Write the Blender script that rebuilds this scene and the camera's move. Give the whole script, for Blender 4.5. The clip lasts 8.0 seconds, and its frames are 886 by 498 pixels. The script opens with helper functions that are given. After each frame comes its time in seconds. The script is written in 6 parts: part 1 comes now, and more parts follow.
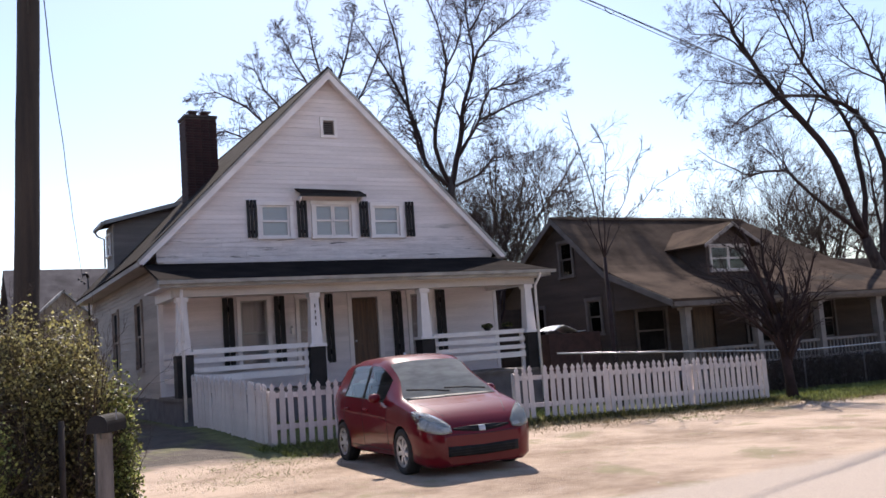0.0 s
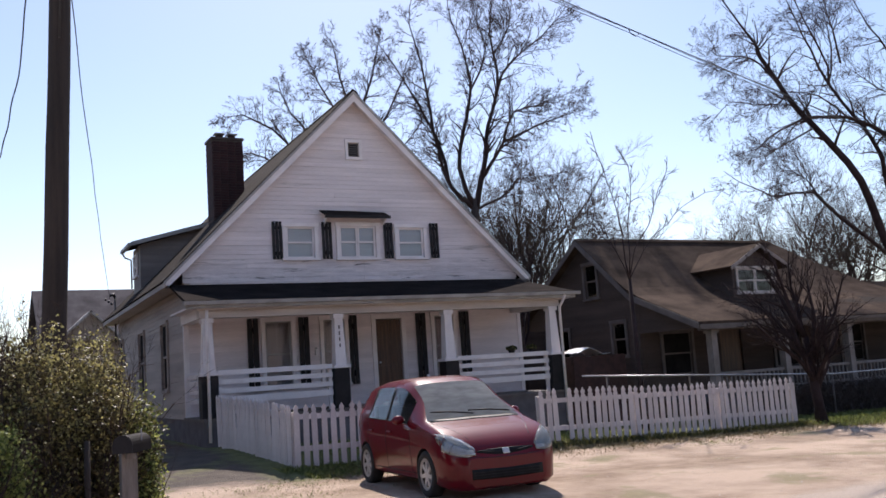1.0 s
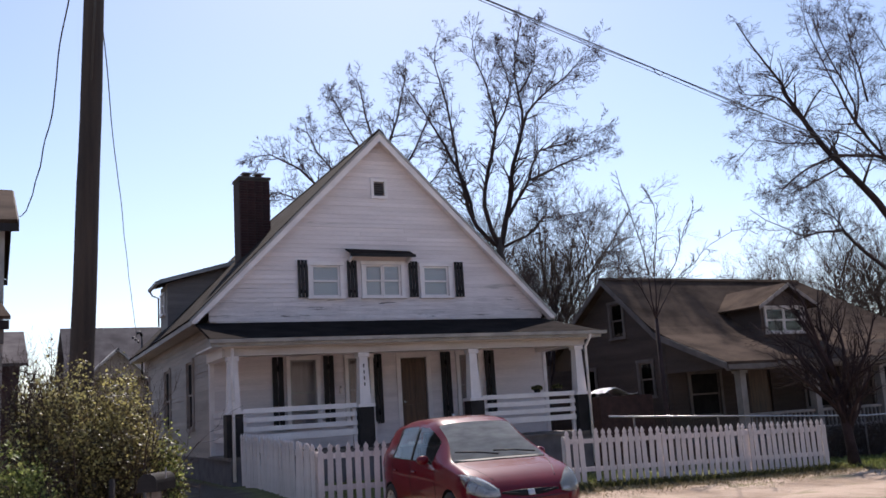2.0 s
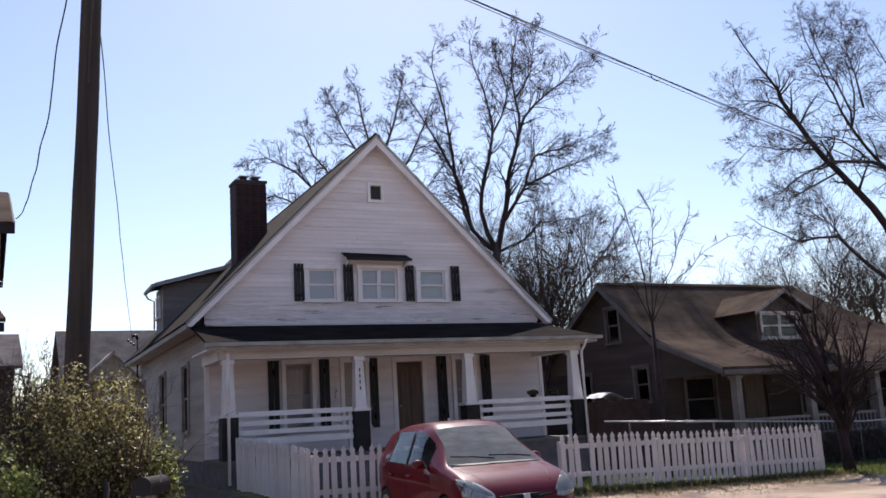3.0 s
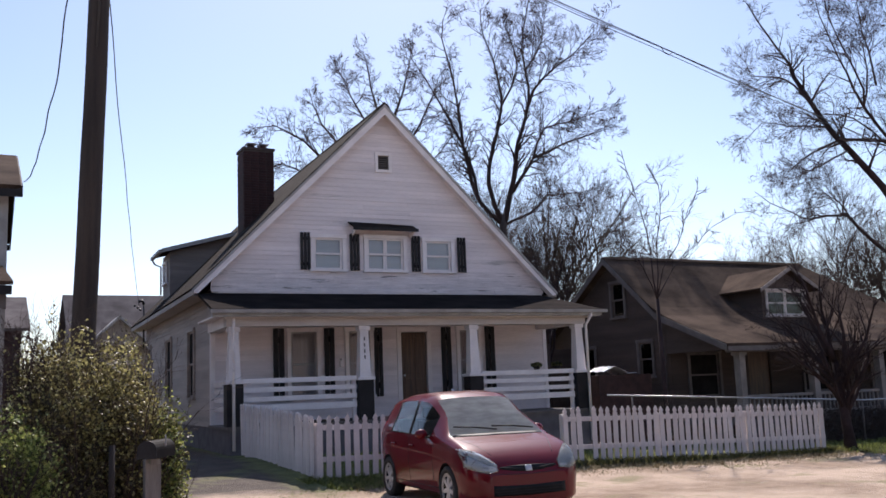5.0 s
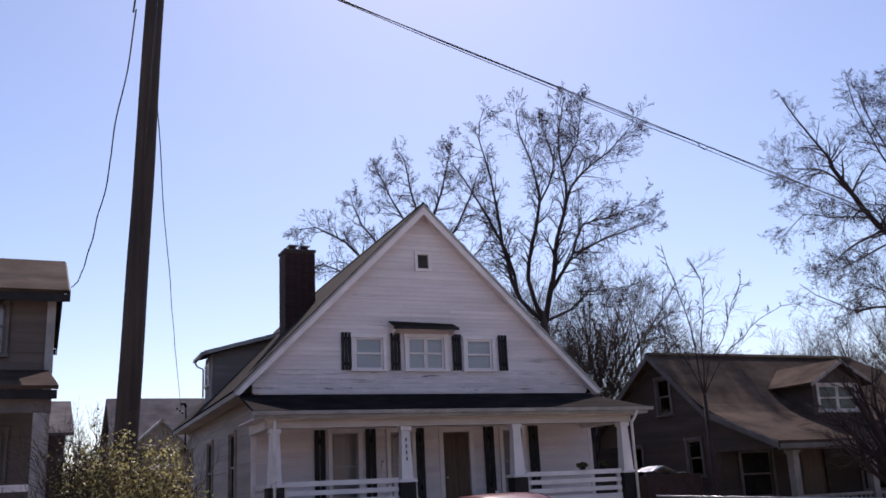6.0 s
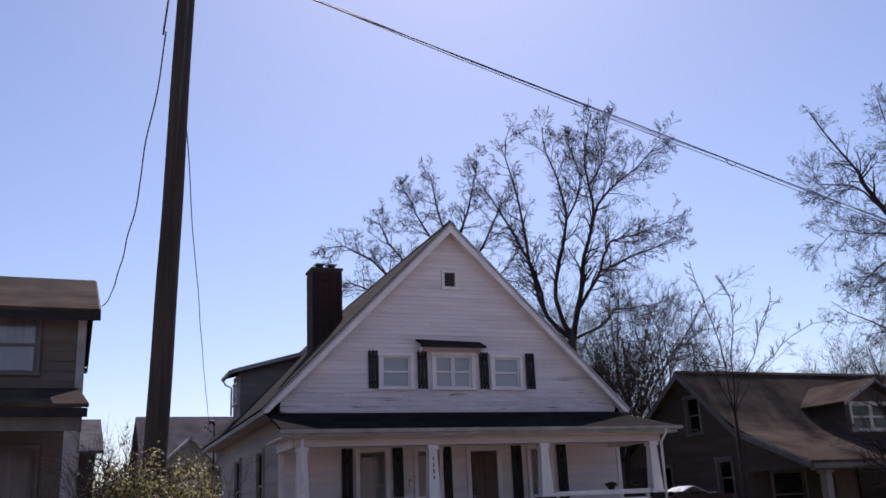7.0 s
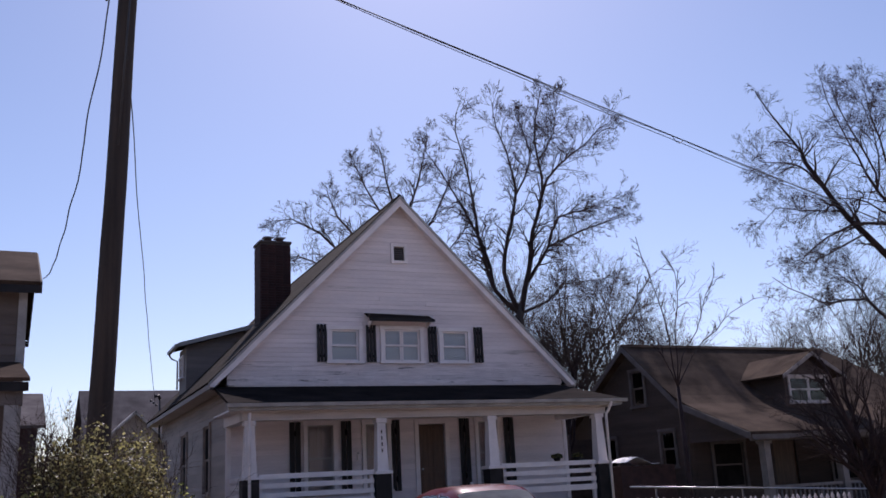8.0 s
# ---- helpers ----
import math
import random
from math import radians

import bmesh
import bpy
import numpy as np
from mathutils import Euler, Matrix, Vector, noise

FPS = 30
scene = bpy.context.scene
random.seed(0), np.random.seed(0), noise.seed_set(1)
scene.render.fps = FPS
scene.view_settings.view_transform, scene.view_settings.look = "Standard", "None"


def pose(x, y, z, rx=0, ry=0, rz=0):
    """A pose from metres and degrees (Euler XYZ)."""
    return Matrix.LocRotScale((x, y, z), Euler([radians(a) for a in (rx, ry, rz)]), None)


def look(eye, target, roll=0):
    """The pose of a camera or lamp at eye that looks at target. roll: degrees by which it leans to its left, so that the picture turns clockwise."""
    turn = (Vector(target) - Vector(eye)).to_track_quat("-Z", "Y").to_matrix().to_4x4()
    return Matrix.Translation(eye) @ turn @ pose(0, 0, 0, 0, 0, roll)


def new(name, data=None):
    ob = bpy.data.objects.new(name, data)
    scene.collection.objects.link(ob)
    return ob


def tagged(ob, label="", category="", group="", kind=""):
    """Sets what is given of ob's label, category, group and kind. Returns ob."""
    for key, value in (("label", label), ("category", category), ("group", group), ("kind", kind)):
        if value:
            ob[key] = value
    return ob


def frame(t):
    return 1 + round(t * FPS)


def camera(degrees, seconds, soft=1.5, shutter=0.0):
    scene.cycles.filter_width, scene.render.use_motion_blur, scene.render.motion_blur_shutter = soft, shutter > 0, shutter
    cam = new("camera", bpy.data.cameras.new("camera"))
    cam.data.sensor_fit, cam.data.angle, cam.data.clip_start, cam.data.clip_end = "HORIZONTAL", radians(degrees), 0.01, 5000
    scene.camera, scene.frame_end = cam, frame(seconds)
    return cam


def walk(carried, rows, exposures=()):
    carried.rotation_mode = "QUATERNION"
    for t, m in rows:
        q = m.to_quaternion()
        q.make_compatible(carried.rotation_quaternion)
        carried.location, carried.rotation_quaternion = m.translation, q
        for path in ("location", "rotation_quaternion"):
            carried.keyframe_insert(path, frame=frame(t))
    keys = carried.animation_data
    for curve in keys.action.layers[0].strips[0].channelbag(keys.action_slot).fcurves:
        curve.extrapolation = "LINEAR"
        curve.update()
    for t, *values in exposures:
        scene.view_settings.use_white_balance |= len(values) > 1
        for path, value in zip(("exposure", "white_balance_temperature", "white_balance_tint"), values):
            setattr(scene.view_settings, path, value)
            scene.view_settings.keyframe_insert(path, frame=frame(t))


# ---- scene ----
cam = camera(51.09, 8.0, soft=1.6)
# The camera turns where it stands, on the far verge of the street.
EYE = (0.0, 0.0, 1.65)
TURNS = [
    (0.0, -29.47, 6.12, 4.17), (0.5, -27.84, 8.19, 4.21), (1.0, -28.00, 7.56, 3.88), (1.5, -26.55, 8.85, 3.64),
    (2.8, -26.76, 10.70, 3.40), (3.0, -26.74, 10.29, 3.37), (3.5, -26.64, 8.68, 2.89), (4.0, -26.65, 7.66, 2.52), (4.2, -26.70, 7.37, 2.39),
    (5.3, -26.07, 10.03, 2.10), (5.5, -25.37, 11.43, 2.14), (6.0, -23.90, 14.69, 2.71), (6.5, -22.35, 15.88, 2.51), (7.0, -22.25, 15.88, 2.49),
    (7.5, -24.05, 15.11, 2.78), (8.0, -25.38, 14.13, 2.91)]
walk(cam, [(t, pose(*EYE, 90 + p, r, y)) for t, y, p, r in TURNS],
     exposures=[(0.0, 0.62, 6700, 18), (0.5, 0.43, 6680, 19), (1.5, 0.33, 6600, 19), (4.2, 0.28, 6580, 19), (5.5, 0.37, 6600, 21), (6.0, 0.06, 6400, 26), (6.5, -0.11, 6220, 27), (8.0, -0.19, 6200, 28)])

# ---- sky and sun ----
SUN_EL, SUN_AZ = radians(46.3), radians(25.6)
world = bpy.data.worlds.new("sky")
scene.world = world
world.use_nodes = True
wn = world.node_tree
sky = wn.nodes.new("ShaderNodeTexSky")
sky.sky_type = "NISHITA"
sky.sun_disc = False
sky.sun_elevation, sky.sun_rotation = SUN_EL, SUN_AZ
sky.air_density, sky.dust_density, sky.ozone_density = 1.0, 0.4, 1.8
wn.links.new(sky.outputs[0], wn.nodes["Background"].inputs[0])
wn.nodes["Background"].inputs[1].default_value = 0.13
sun = new("sun", bpy.data.lights.new("sun", "SUN"))
sun.data.energy, sun.data.angle, sun.data.color = 5.0, radians(0.53), (1.0, 0.95, 0.86)
sun_way = Vector((math.cos(SUN_EL) * math.sin(SUN_AZ), math.cos(SUN_EL) * math.cos(SUN_AZ), math.sin(SUN_EL)))
sun.matrix_world = look(sun_way * 60, (0, 0, 0))


# ---- materials ----
def material(name, dark, light, rough=0.7, scale=6.0, fine=60.0, bump=0.15, metal=0.0, stretch=(1, 1, 1), vary=0.0,
             stain=None, stain_at=0.6, coat=0.0, spec=0.5, depth=0.01):
    """Two scales of noise between two colours, a fine relief, an optional stain and a change from piece to piece."""
    m = bpy.data.materials.new(name)
    m.use_nodes = True
    n, l = m.node_tree.nodes, m.node_tree.links
    b = n["Principled BSDF"]
    co = n.new("ShaderNodeTexCoord")
    mp = n.new("ShaderNodeMapping")
    mp.inputs["Scale"].default_value = stretch
    l.new(co.outputs["Object"], mp.inputs[0])
    big, small = n.new("ShaderNodeTexNoise"), n.new("ShaderNodeTexNoise")
    big.inputs["Scale"].default_value, small.inputs["Scale"].default_value = scale, fine
    big.inputs["Detail"].default_value, small.inputs["Detail"].default_value = 5, 3
    l.new(mp.outputs[0], big.inputs["Vector"])
    l.new(mp.outputs[0], small.inputs["Vector"])
    mix = n.new("ShaderNodeMath")
    mix.operation = "MULTIPLY_ADD"
    l.new(small.outputs["Fac"], mix.inputs[0])
    mix.inputs[1].default_value = 0.45
    l.new(big.outputs["Fac"], mix.inputs[2])
    ramp = n.new("ShaderNodeValToRGB")
    ramp.color_ramp.elements[0].position, ramp.color_ramp.elements[1].position = 0.5, 0.95
    ramp.color_ramp.elements[0].color = (*dark, 1)
    ramp.color_ramp.elements[1].color = (*light, 1)
    l.new(mix.outputs[0], ramp.inputs[0])
    out = ramp.outputs[0]
    if stain:
        st = n.new("ShaderNodeTexNoise")
        st.inputs["Scale"].default_value, st.inputs["Detail"].default_value = scale * 0.45, 8
        st.inputs["Roughness"].default_value = 0.65
        l.new(mp.outputs[0], st.inputs["Vector"])
        sr = n.new("ShaderNodeValToRGB")
        sr.color_ramp.elements[0].position, sr.color_ramp.elements[1].position = stain_at, stain_at + 0.08
        l.new(st.outputs["Fac"], sr.inputs[0])
        mc = n.new("ShaderNodeMix")
        mc.data_type = "RGBA"
        l.new(sr.outputs[0], mc.inputs["Factor"])
        l.new(out, mc.inputs["A"])
        mc.inputs["B"].default_value = (*stain, 1)
        out = mc.outputs["Result"]
    if vary:
        info = n.new("ShaderNodeObjectInfo")
        mr = n.new("ShaderNodeMapRange")
        mr.inputs["To Min"].default_value, mr.inputs["To Max"].default_value = 1 - vary, 1 + vary * 0.6
        l.new(info.outputs["Random"], mr.inputs["Value"])
        hs = n.new("ShaderNodeHueSaturation")
        l.new(mr.outputs[0], hs.inputs["Value"])
        l.new(out, hs.inputs["Color"])
        out = hs.outputs[0]
    l.new(out, b.inputs["Base Color"])
    b.inputs["Roughness"].default_value = rough
    b.inputs["Metallic"].default_value = metal
    b.inputs["Specular IOR Level"].default_value = spec
    b.inputs["Coat Weight"].default_value = coat
    if bump:
        bp = n.new("ShaderNodeBump")
        bp.inputs["Strength"].default_value = bump
        bp.inputs["Distance"].default_value = depth
        l.new(mix.outputs[0], bp.inputs["Height"])
        l.new(bp.outputs[0], b.inputs["Normal"])
    return m


def glass_material(name, colour=(0.9, 0.95, 0.95), rough=0.02, dust_veil=0.0):
    """Thin glass: a clear sheet with a mirror gloss that grows at a slant, and a dusty film that also paints in glare.
    """
    m = bpy.data.materials.new(name)
    m.use_nodes = True
    n, l = m.node_tree.nodes, m.node_tree.links
    n.remove(n["Principled BSDF"])
    tr, gl, mx, fr = (n.new("ShaderNodeBsdfTransparent"), n.new("ShaderNodeBsdfGlossy"), n.new("ShaderNodeMixShader"), n.new("ShaderNodeFresnel"))
    tr.inputs[0].default_value = (*colour, 1)
    gl.inputs["Roughness"].default_value = rough
    fr.inputs[0].default_value = 1.55
    l.new(fr.outputs[0], mx.inputs[0])
    l.new(tr.outputs[0], mx.inputs[1])
    l.new(gl.outputs[0], mx.inputs[2])
    out = mx.outputs[0]
    if dust_veil:
        tl, df, m1, m2 = (n.new("ShaderNodeBsdfTranslucent"), n.new("ShaderNodeBsdfDiffuse"), n.new("ShaderNodeMixShader"), n.new("ShaderNodeMixShader"))
        tl.inputs[0].default_value = df.inputs[0].default_value = (0.78, 0.80, 0.76, 1)
        l.new(tl.outputs[0], m1.inputs[1])
        l.new(df.outputs[0], m1.inputs[2])
        film = n.new("ShaderNodeTexNoise")
        film.inputs["Scale"].default_value = 6
        mr = n.new("ShaderNodeMapRange")
        mr.inputs["To Min"].default_value, mr.inputs["To Max"].default_value = dust_veil * 0.5, dust_veil * 1.5
        l.new(film.outputs["Fac"], mr.inputs["Value"])
        l.new(mr.outputs[0], m2.inputs[0])
        l.new(out, m2.inputs[1])
        l.new(m1.outputs[0], m2.inputs[2])
        out = m2.outputs[0]
    l.new(out, n["Material Output"].inputs[0])
    return m


def leaf_material(name, dark, light, vary_scale=3.0):
    """A thin leaf: part of the light comes through it."""
    m = bpy.data.materials.new(name)
    m.use_nodes = True
    n, l = m.node_tree.nodes, m.node_tree.links
    b = n["Principled BSDF"]
    geo, ramp = n.new("ShaderNodeNewGeometry"), n.new("ShaderNodeValToRGB")
    ramp.color_ramp.elements[0].color, ramp.color_ramp.elements[1].color = (*dark, 1), (*light, 1)
    ramp.color_ramp.elements[0].position = 0.3
    l.new(geo.outputs["Random Per Island"], ramp.inputs[0])
    l.new(ramp.outputs[0], b.inputs["Base Color"])
    b.inputs["Roughness"].default_value = 0.5
    tl, mx = n.new("ShaderNodeBsdfTranslucent"), n.new("ShaderNodeMixShader")
    l.new(ramp.outputs[0], tl.inputs[0])
    mx.inputs[0].default_value = 0.4
    l.new(b.outputs[0], mx.inputs[1])
    l.new(tl.outputs[0], mx.inputs[2])
    l.new(mx.outputs[0], n["Material Output"].inputs[0])
    return m


M_SIDING = material("white_painted_siding", (0.61, 0.545, 0.55), (0.80, 0.725, 0.725), 0.6, 1.3, 22, 0.1, stretch=(0.35, 0.35, 3), vary=0.08,
                    stain=(0.30, 0.28, 0.27), stain_at=0.64)
# Grimy siding, its colour also darkened for the shaded side wall and eaves.
M_SHADESIDING = material("grimy_shaded_white_siding", (0.33, 0.275, 0.24), (0.48, 0.41, 0.365), 0.7, 1.3, 22, 0.1, stretch=(0.35, 0.35, 3), vary=0.1,
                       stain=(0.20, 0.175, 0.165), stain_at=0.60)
M_PEELED = material("peeling_white_siding", (0.58, 0.515, 0.52), (0.78, 0.705, 0.705), 0.65, 5.5, 22, 0.15, stretch=(0.5, 0.5, 5), vary=0.08,
                    stain=(0.12, 0.105, 0.10), stain_at=0.60)
M_WHITE = material("white_trim_paint", (0.68, 0.62, 0.62), (0.84, 0.78, 0.77), 0.5, 2.5, 40, 0.1, stain=(0.42, 0.40, 0.38), stain_at=0.68)
# Duller, darker copy of the white trim, mainly for the porch beam's front.
M_DULLWHITE = material("dull_off_white_trim", (0.42, 0.37, 0.35), (0.58, 0.52, 0.49), 0.6, 2.5, 40, 0.1, stretch=(0.4, 0.4, 2), stain=(0.28, 0.25, 0.23), stain_at=0.64)
M_PICKET = material("weathered_white_picket_paint", (0.54, 0.48, 0.475), (0.78, 0.71, 0.69), 0.7, 4, 50, 0.25, vary=0.10, stretch=(1, 1, 0.4),
                    stain=(0.30, 0.27, 0.25), stain_at=0.64)
M_BLACK = material("black_paint", (0.010, 0.009, 0.010), (0.024, 0.021, 0.023), 0.6, 4, 50, 0.1, spec=0.25)
M_SHINGLE = material("brown_grey_shingles", (0.015, 0.011, 0.010), (0.036, 0.028, 0.025), 1.0, 1.6, 38, 0.5, stretch=(1, 1, 1.6), depth=0.02, spec=0.05)
M_PORCHROOF = material("near_black_porch_shingles", (0.012, 0.010, 0.010), (0.032, 0.026, 0.024), 1.0, 1.6, 38, 0.5, spec=0.02, stretch=(1, 1, 1.6), depth=0.02)
M_SHINGLE2 = material("worn_brown_shingles", (0.034, 0.023, 0.018), (0.105, 0.074, 0.057), 1.0, 1.1, 30, 0.5, spec=0.05, stretch=(1, 1, 1.6), depth=0.02,
                      stain=(0.045, 0.038, 0.034), stain_at=0.58)
M_BRICK = material("dark_red_brick", (0.026, 0.009, 0.009), (0.062, 0.021, 0.019), 0.85, 7, 70, 0.3, vary=0.3)
M_MORTAR = material("sooty_mortar", (0.05, 0.035, 0.032), (0.1, 0.08, 0.07), 0.95, 6, 60, 0.4)
M_TAN = material("taupe_siding", (0.19, 0.155, 0.14), (0.27, 0.225, 0.20), 0.75, 1.5, 30, 0.1, stretch=(0.3, 0.3, 3), vary=0.07)
M_DARKSIDE = material("dark_grey_brown_siding", (0.050, 0.035, 0.029), (0.085, 0.060, 0.051), 0.9, 1.5, 25, 0.15, stretch=(0.3, 0.3, 3), vary=0.1)
M_DARKTAUPE = material("dark_taupe_siding", (0.095, 0.073, 0.062), (0.145, 0.113, 0.098), 0.8, 1.5, 30, 0.1, stretch=(0.3, 0.3, 3), vary=0.07)
M_DIMTRIM = material("dim_brown_trim", (0.09, 0.075, 0.07), (0.16, 0.135, 0.125), 0.7, 3, 40, 0.15)
M_TANTRIM = material("dim_tan_weathered_trim", (0.17, 0.145, 0.13), (0.28, 0.24, 0.22), 0.7, 3, 40, 0.15)
M_PALEROOF = material("pale_grey_shingles", (0.085, 0.075, 0.076), (0.16, 0.143, 0.143), 1.0, 1.6, 38, 0.5, spec=0.05)
M_GREYTRIM = material("dull_grey_white_trim", (0.24, 0.23, 0.22), (0.40, 0.38, 0.37), 0.65, 3, 40, 0.15)
M_DOOR = material("brown_wooden_door", (0.05, 0.026, 0.015), (0.12, 0.062, 0.034), 0.45, 3, 40, 0.1, stretch=(6, 6, 0.5))
M_BLIND = material("off_white_window_blind", (0.42, 0.41, 0.42), (0.55, 0.54, 0.55), 0.8, 2, 30, 0.05, stretch=(0.2, 0.2, 6))
# Matte dark sheet in place of glass: paints the opening's shade, without reflections.
M_DARKPANE = material("dark_matte_pane", (0.012, 0.011, 0.011), (0.028, 0.025, 0.024), 0.95, 4, 80, 0.1, spec=0.05)
M_CURTAIN = material("grey_curtain", (0.28, 0.25, 0.245), (0.40, 0.36, 0.35), 0.9, 2, 30, 0.1, stretch=(9, 9, 0.4))
M_GLASS = glass_material("window_glass", (0.93, 0.93, 0.94))
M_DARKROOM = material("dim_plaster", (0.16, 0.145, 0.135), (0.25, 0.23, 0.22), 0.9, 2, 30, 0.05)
M_CONCRETE = material("grey_concrete_block", (0.095, 0.083, 0.087), (0.17, 0.152, 0.157), 0.9, 3, 50, 0.3, stain=(0.10, 0.095, 0.09), stain_at=0.62)
M_POLE = material("creosoted_pole_wood", (0.018, 0.013, 0.011), (0.055, 0.039, 0.030), 0.85, 2.5, 45, 0.5, stretch=(4, 4, 0.25))
M_POST = material("weathered_grey_post", (0.09, 0.08, 0.075), (0.22, 0.195, 0.18), 0.85, 4, 50, 0.5, stretch=(3, 3, 0.3))
M_BARK = material("dark_grey_bark", (0.030, 0.023, 0.021), (0.085, 0.066, 0.061), 0.9, 3, 30, 0.6, stretch=(3, 3, 0.5), spec=0.1)
M_TWIG = material("purplish_grey_twigs", (0.022, 0.015, 0.016), (0.050, 0.035, 0.036), 0.9, 3, 30, 0.2, spec=0.1)
M_TWIG2 = material("brown_grey_twigs", (0.040, 0.028, 0.025), (0.085, 0.063, 0.056), 0.85, 3, 30, 0.2, spec=0.1)
M_CABLE = material("black_cable", (0.012, 0.012, 0.014), (0.03, 0.03, 0.034), 0.5, 5, 50, 0.0)
M_METAL = material("galvanised_steel", (0.32, 0.32, 0.34), (0.5, 0.5, 0.52), 0.4, 5, 60, 0.1, metal=0.8)
M_LEAF = leaf_material("privet_leaf", (0.062, 0.052, 0.022), (0.56, 0.51, 0.20))
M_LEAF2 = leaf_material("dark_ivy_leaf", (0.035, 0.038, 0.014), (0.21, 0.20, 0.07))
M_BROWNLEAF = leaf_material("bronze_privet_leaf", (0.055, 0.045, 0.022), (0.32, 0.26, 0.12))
M_GREEN = leaf_material("bright_green_leaf", (0.11, 0.15, 0.035), (0.58, 0.62, 0.20))
M_GRASS = leaf_material("spring_grass", (0.09, 0.11, 0.025), (0.32, 0.35, 0.11))
M_DRYGRASS = leaf_material("dry_grass", (0.14, 0.11, 0.06), (0.30, 0.24, 0.14))
M_DEADLEAF = leaf_material("brown_hedge_leaf", (0.020, 0.014, 0.010), (0.055, 0.039, 0.027))
M_LITTER = leaf_material("dead_leaf", (0.10, 0.065, 0.04), (0.32, 0.24, 0.16))


# ---- mesh helpers ----
def part(name, bm, mat, parent=None, label="", smooth=False):
    me = bpy.data.meshes.new(name)
    bmesh.ops.recalc_face_normals(bm, faces=bm.faces)
    bm.to_mesh(me)
    bm.free()
    return link_mesh(name, me, mat, parent, label, smooth)


def link_mesh(name, me, mat, parent=None, label="", smooth=False):
    for m in (mat if isinstance(mat, (list, tuple)) else [mat]):
        if m and len(me.materials) < (len(mat) if isinstance(mat, (list, tuple)) else 1):
            me.materials.append(m)
    if smooth:
        me.shade_smooth()
    ob = new(name, me)
    if parent:
        ob.parent = parent
        ob.matrix_parent_inverse = Matrix.Identity(4)
        wm = Matrix.Identity(4)
        p = parent
        while p:
            wm = p.matrix_basis @ wm
            p = p.parent
        ob.matrix_basis = wm.inverted()
    if label:
        ob["label"] = label
    return ob


def pydata(name, verts, faces, mat, parent=None, label="", smooth=False):
    me = bpy.data.meshes.new(name)
    me.from_pydata(verts, [], faces)
    return link_mesh(name, me, mat, parent, label, smooth)


def thing(name, at, label, category, group="", kind=""):
    e = new(name)
    e.empty_display_size = 0.3
    e.matrix_basis = Matrix.Translation(at)
    return tagged(e, label, category, group, kind)


def box(bm, x0, y0, z0, x1, y1, z1, bevel=0.0):
    r = bmesh.ops.create_cube(bm, size=1, matrix=Matrix.LocRotScale(((x0 + x1) / 2, (y0 + y1) / 2, (z0 + z1) / 2), None, (abs(x1 - x0), abs(y1 - y0), abs(z1 - z0))))
    if bevel:
        edges = {e for v in r["verts"] for e in v.link_edges}
        bmesh.ops.bevel(bm, geom=list(edges), offset=bevel, segments=2, profile=0.7, affect="EDGES")
    return bm


def bx(*a, bevel=0.0):
    return box(bmesh.new(), *a, bevel=bevel)


def prism(bm, ring, way):
    """A flat ring of points pushed along a vector to a solid."""
    a = [bm.verts.new(p) for p in ring]
    b = [bm.verts.new(Vector(p) + Vector(way)) for p in ring]
    bm.faces.new(a)
    bm.faces.new(b[::-1])
    for i in range(len(a)):
        j = (i + 1) % len(a)
        bm.faces.new((a[i], b[i], b[j], a[j]))
    return bm


def slab(bm, quad, thick):
    """A sheet through the points of a flat ring, pushed down by its thickness along its normal."""
    q = [Vector(p) for p in quad]
    n = (q[1] - q[0]).cross(q[2] - q[0]).normalized()
    if n.z < 0:
        n = -n
    return prism(bm, q, n * -thick)


def tube_data(path, radii, n, verts, faces):
    """Adds a tapered tube along a path to lists of points and faces."""
    base = len(verts)
    side = None
    for i, p in enumerate(path):
        d = (path[min(i + 1, len(path) - 1)] - path[max(i - 1, 0)]).normalized()
        if side is None:
            side = d.orthogonal().normalized()
        side = (side - d * side.dot(d)).normalized()
        other = d.cross(side)
        for k in range(n):
            a = 2 * math.pi * k / n
            verts.append(p + (side * math.cos(a) + other * math.sin(a)) * radii[i])
    for i in range(len(path) - 1):
        for k in range(n):
            a, b = base + i * n + k, base + i * n + (k + 1) % n
            faces.append((a, b, b + n, a + n))
    faces.append(tuple(range(base + n - 1, base - 1, -1)))
    faces.append(tuple(range(base + (len(path) - 1) * n, base + len(path) * n)))


def tube(name, path, radius, mat, parent=None, label="", n=8):
    v, f = [], []
    path = [Vector(p) for p in path]
    r = radius if isinstance(radius, (list, tuple)) else [radius] * len(path)
    tube_data(path, r, n, v, f)
    return pydata(name, v, f, mat, parent, label, True)


def cut_spans(a, b, cuts):
    """The parts of the stretch a..b that none of the cuts covers."""
    spans = [(a, b)]
    for c0, c1 in cuts:
        spans = [s for x0, x1 in spans for s in ((x0, min(x1, c0)), (max(x0, c1), x1)) if s[1] - s[0] > 0.01]
    return spans


def walling(bm, a0, a1, z0, z1, d0, d1, holes, along="x"):
    """A wall of blocks round its openings (a0, a1, z0, z1). along: the axis that it follows; d0, d1: its two faces."""
    zs = sorted({z0, z1, *[min(max(h[k], z0), z1) for h in holes for k in (2, 3)]})
    for b, t in zip(zs, zs[1:]):
        cuts = [(h[0], h[1]) for h in holes if h[2] < (b + t) / 2 < h[3]]
        for s0, s1 in cut_spans(a0, a1, cuts):
            if along == "x":
                box(bm, s0, d0, b, s1, d1, t)
            else:
                box(bm, d0, s0, b, d1, s1, t)
    return bm


BOARD_MESHES = {}


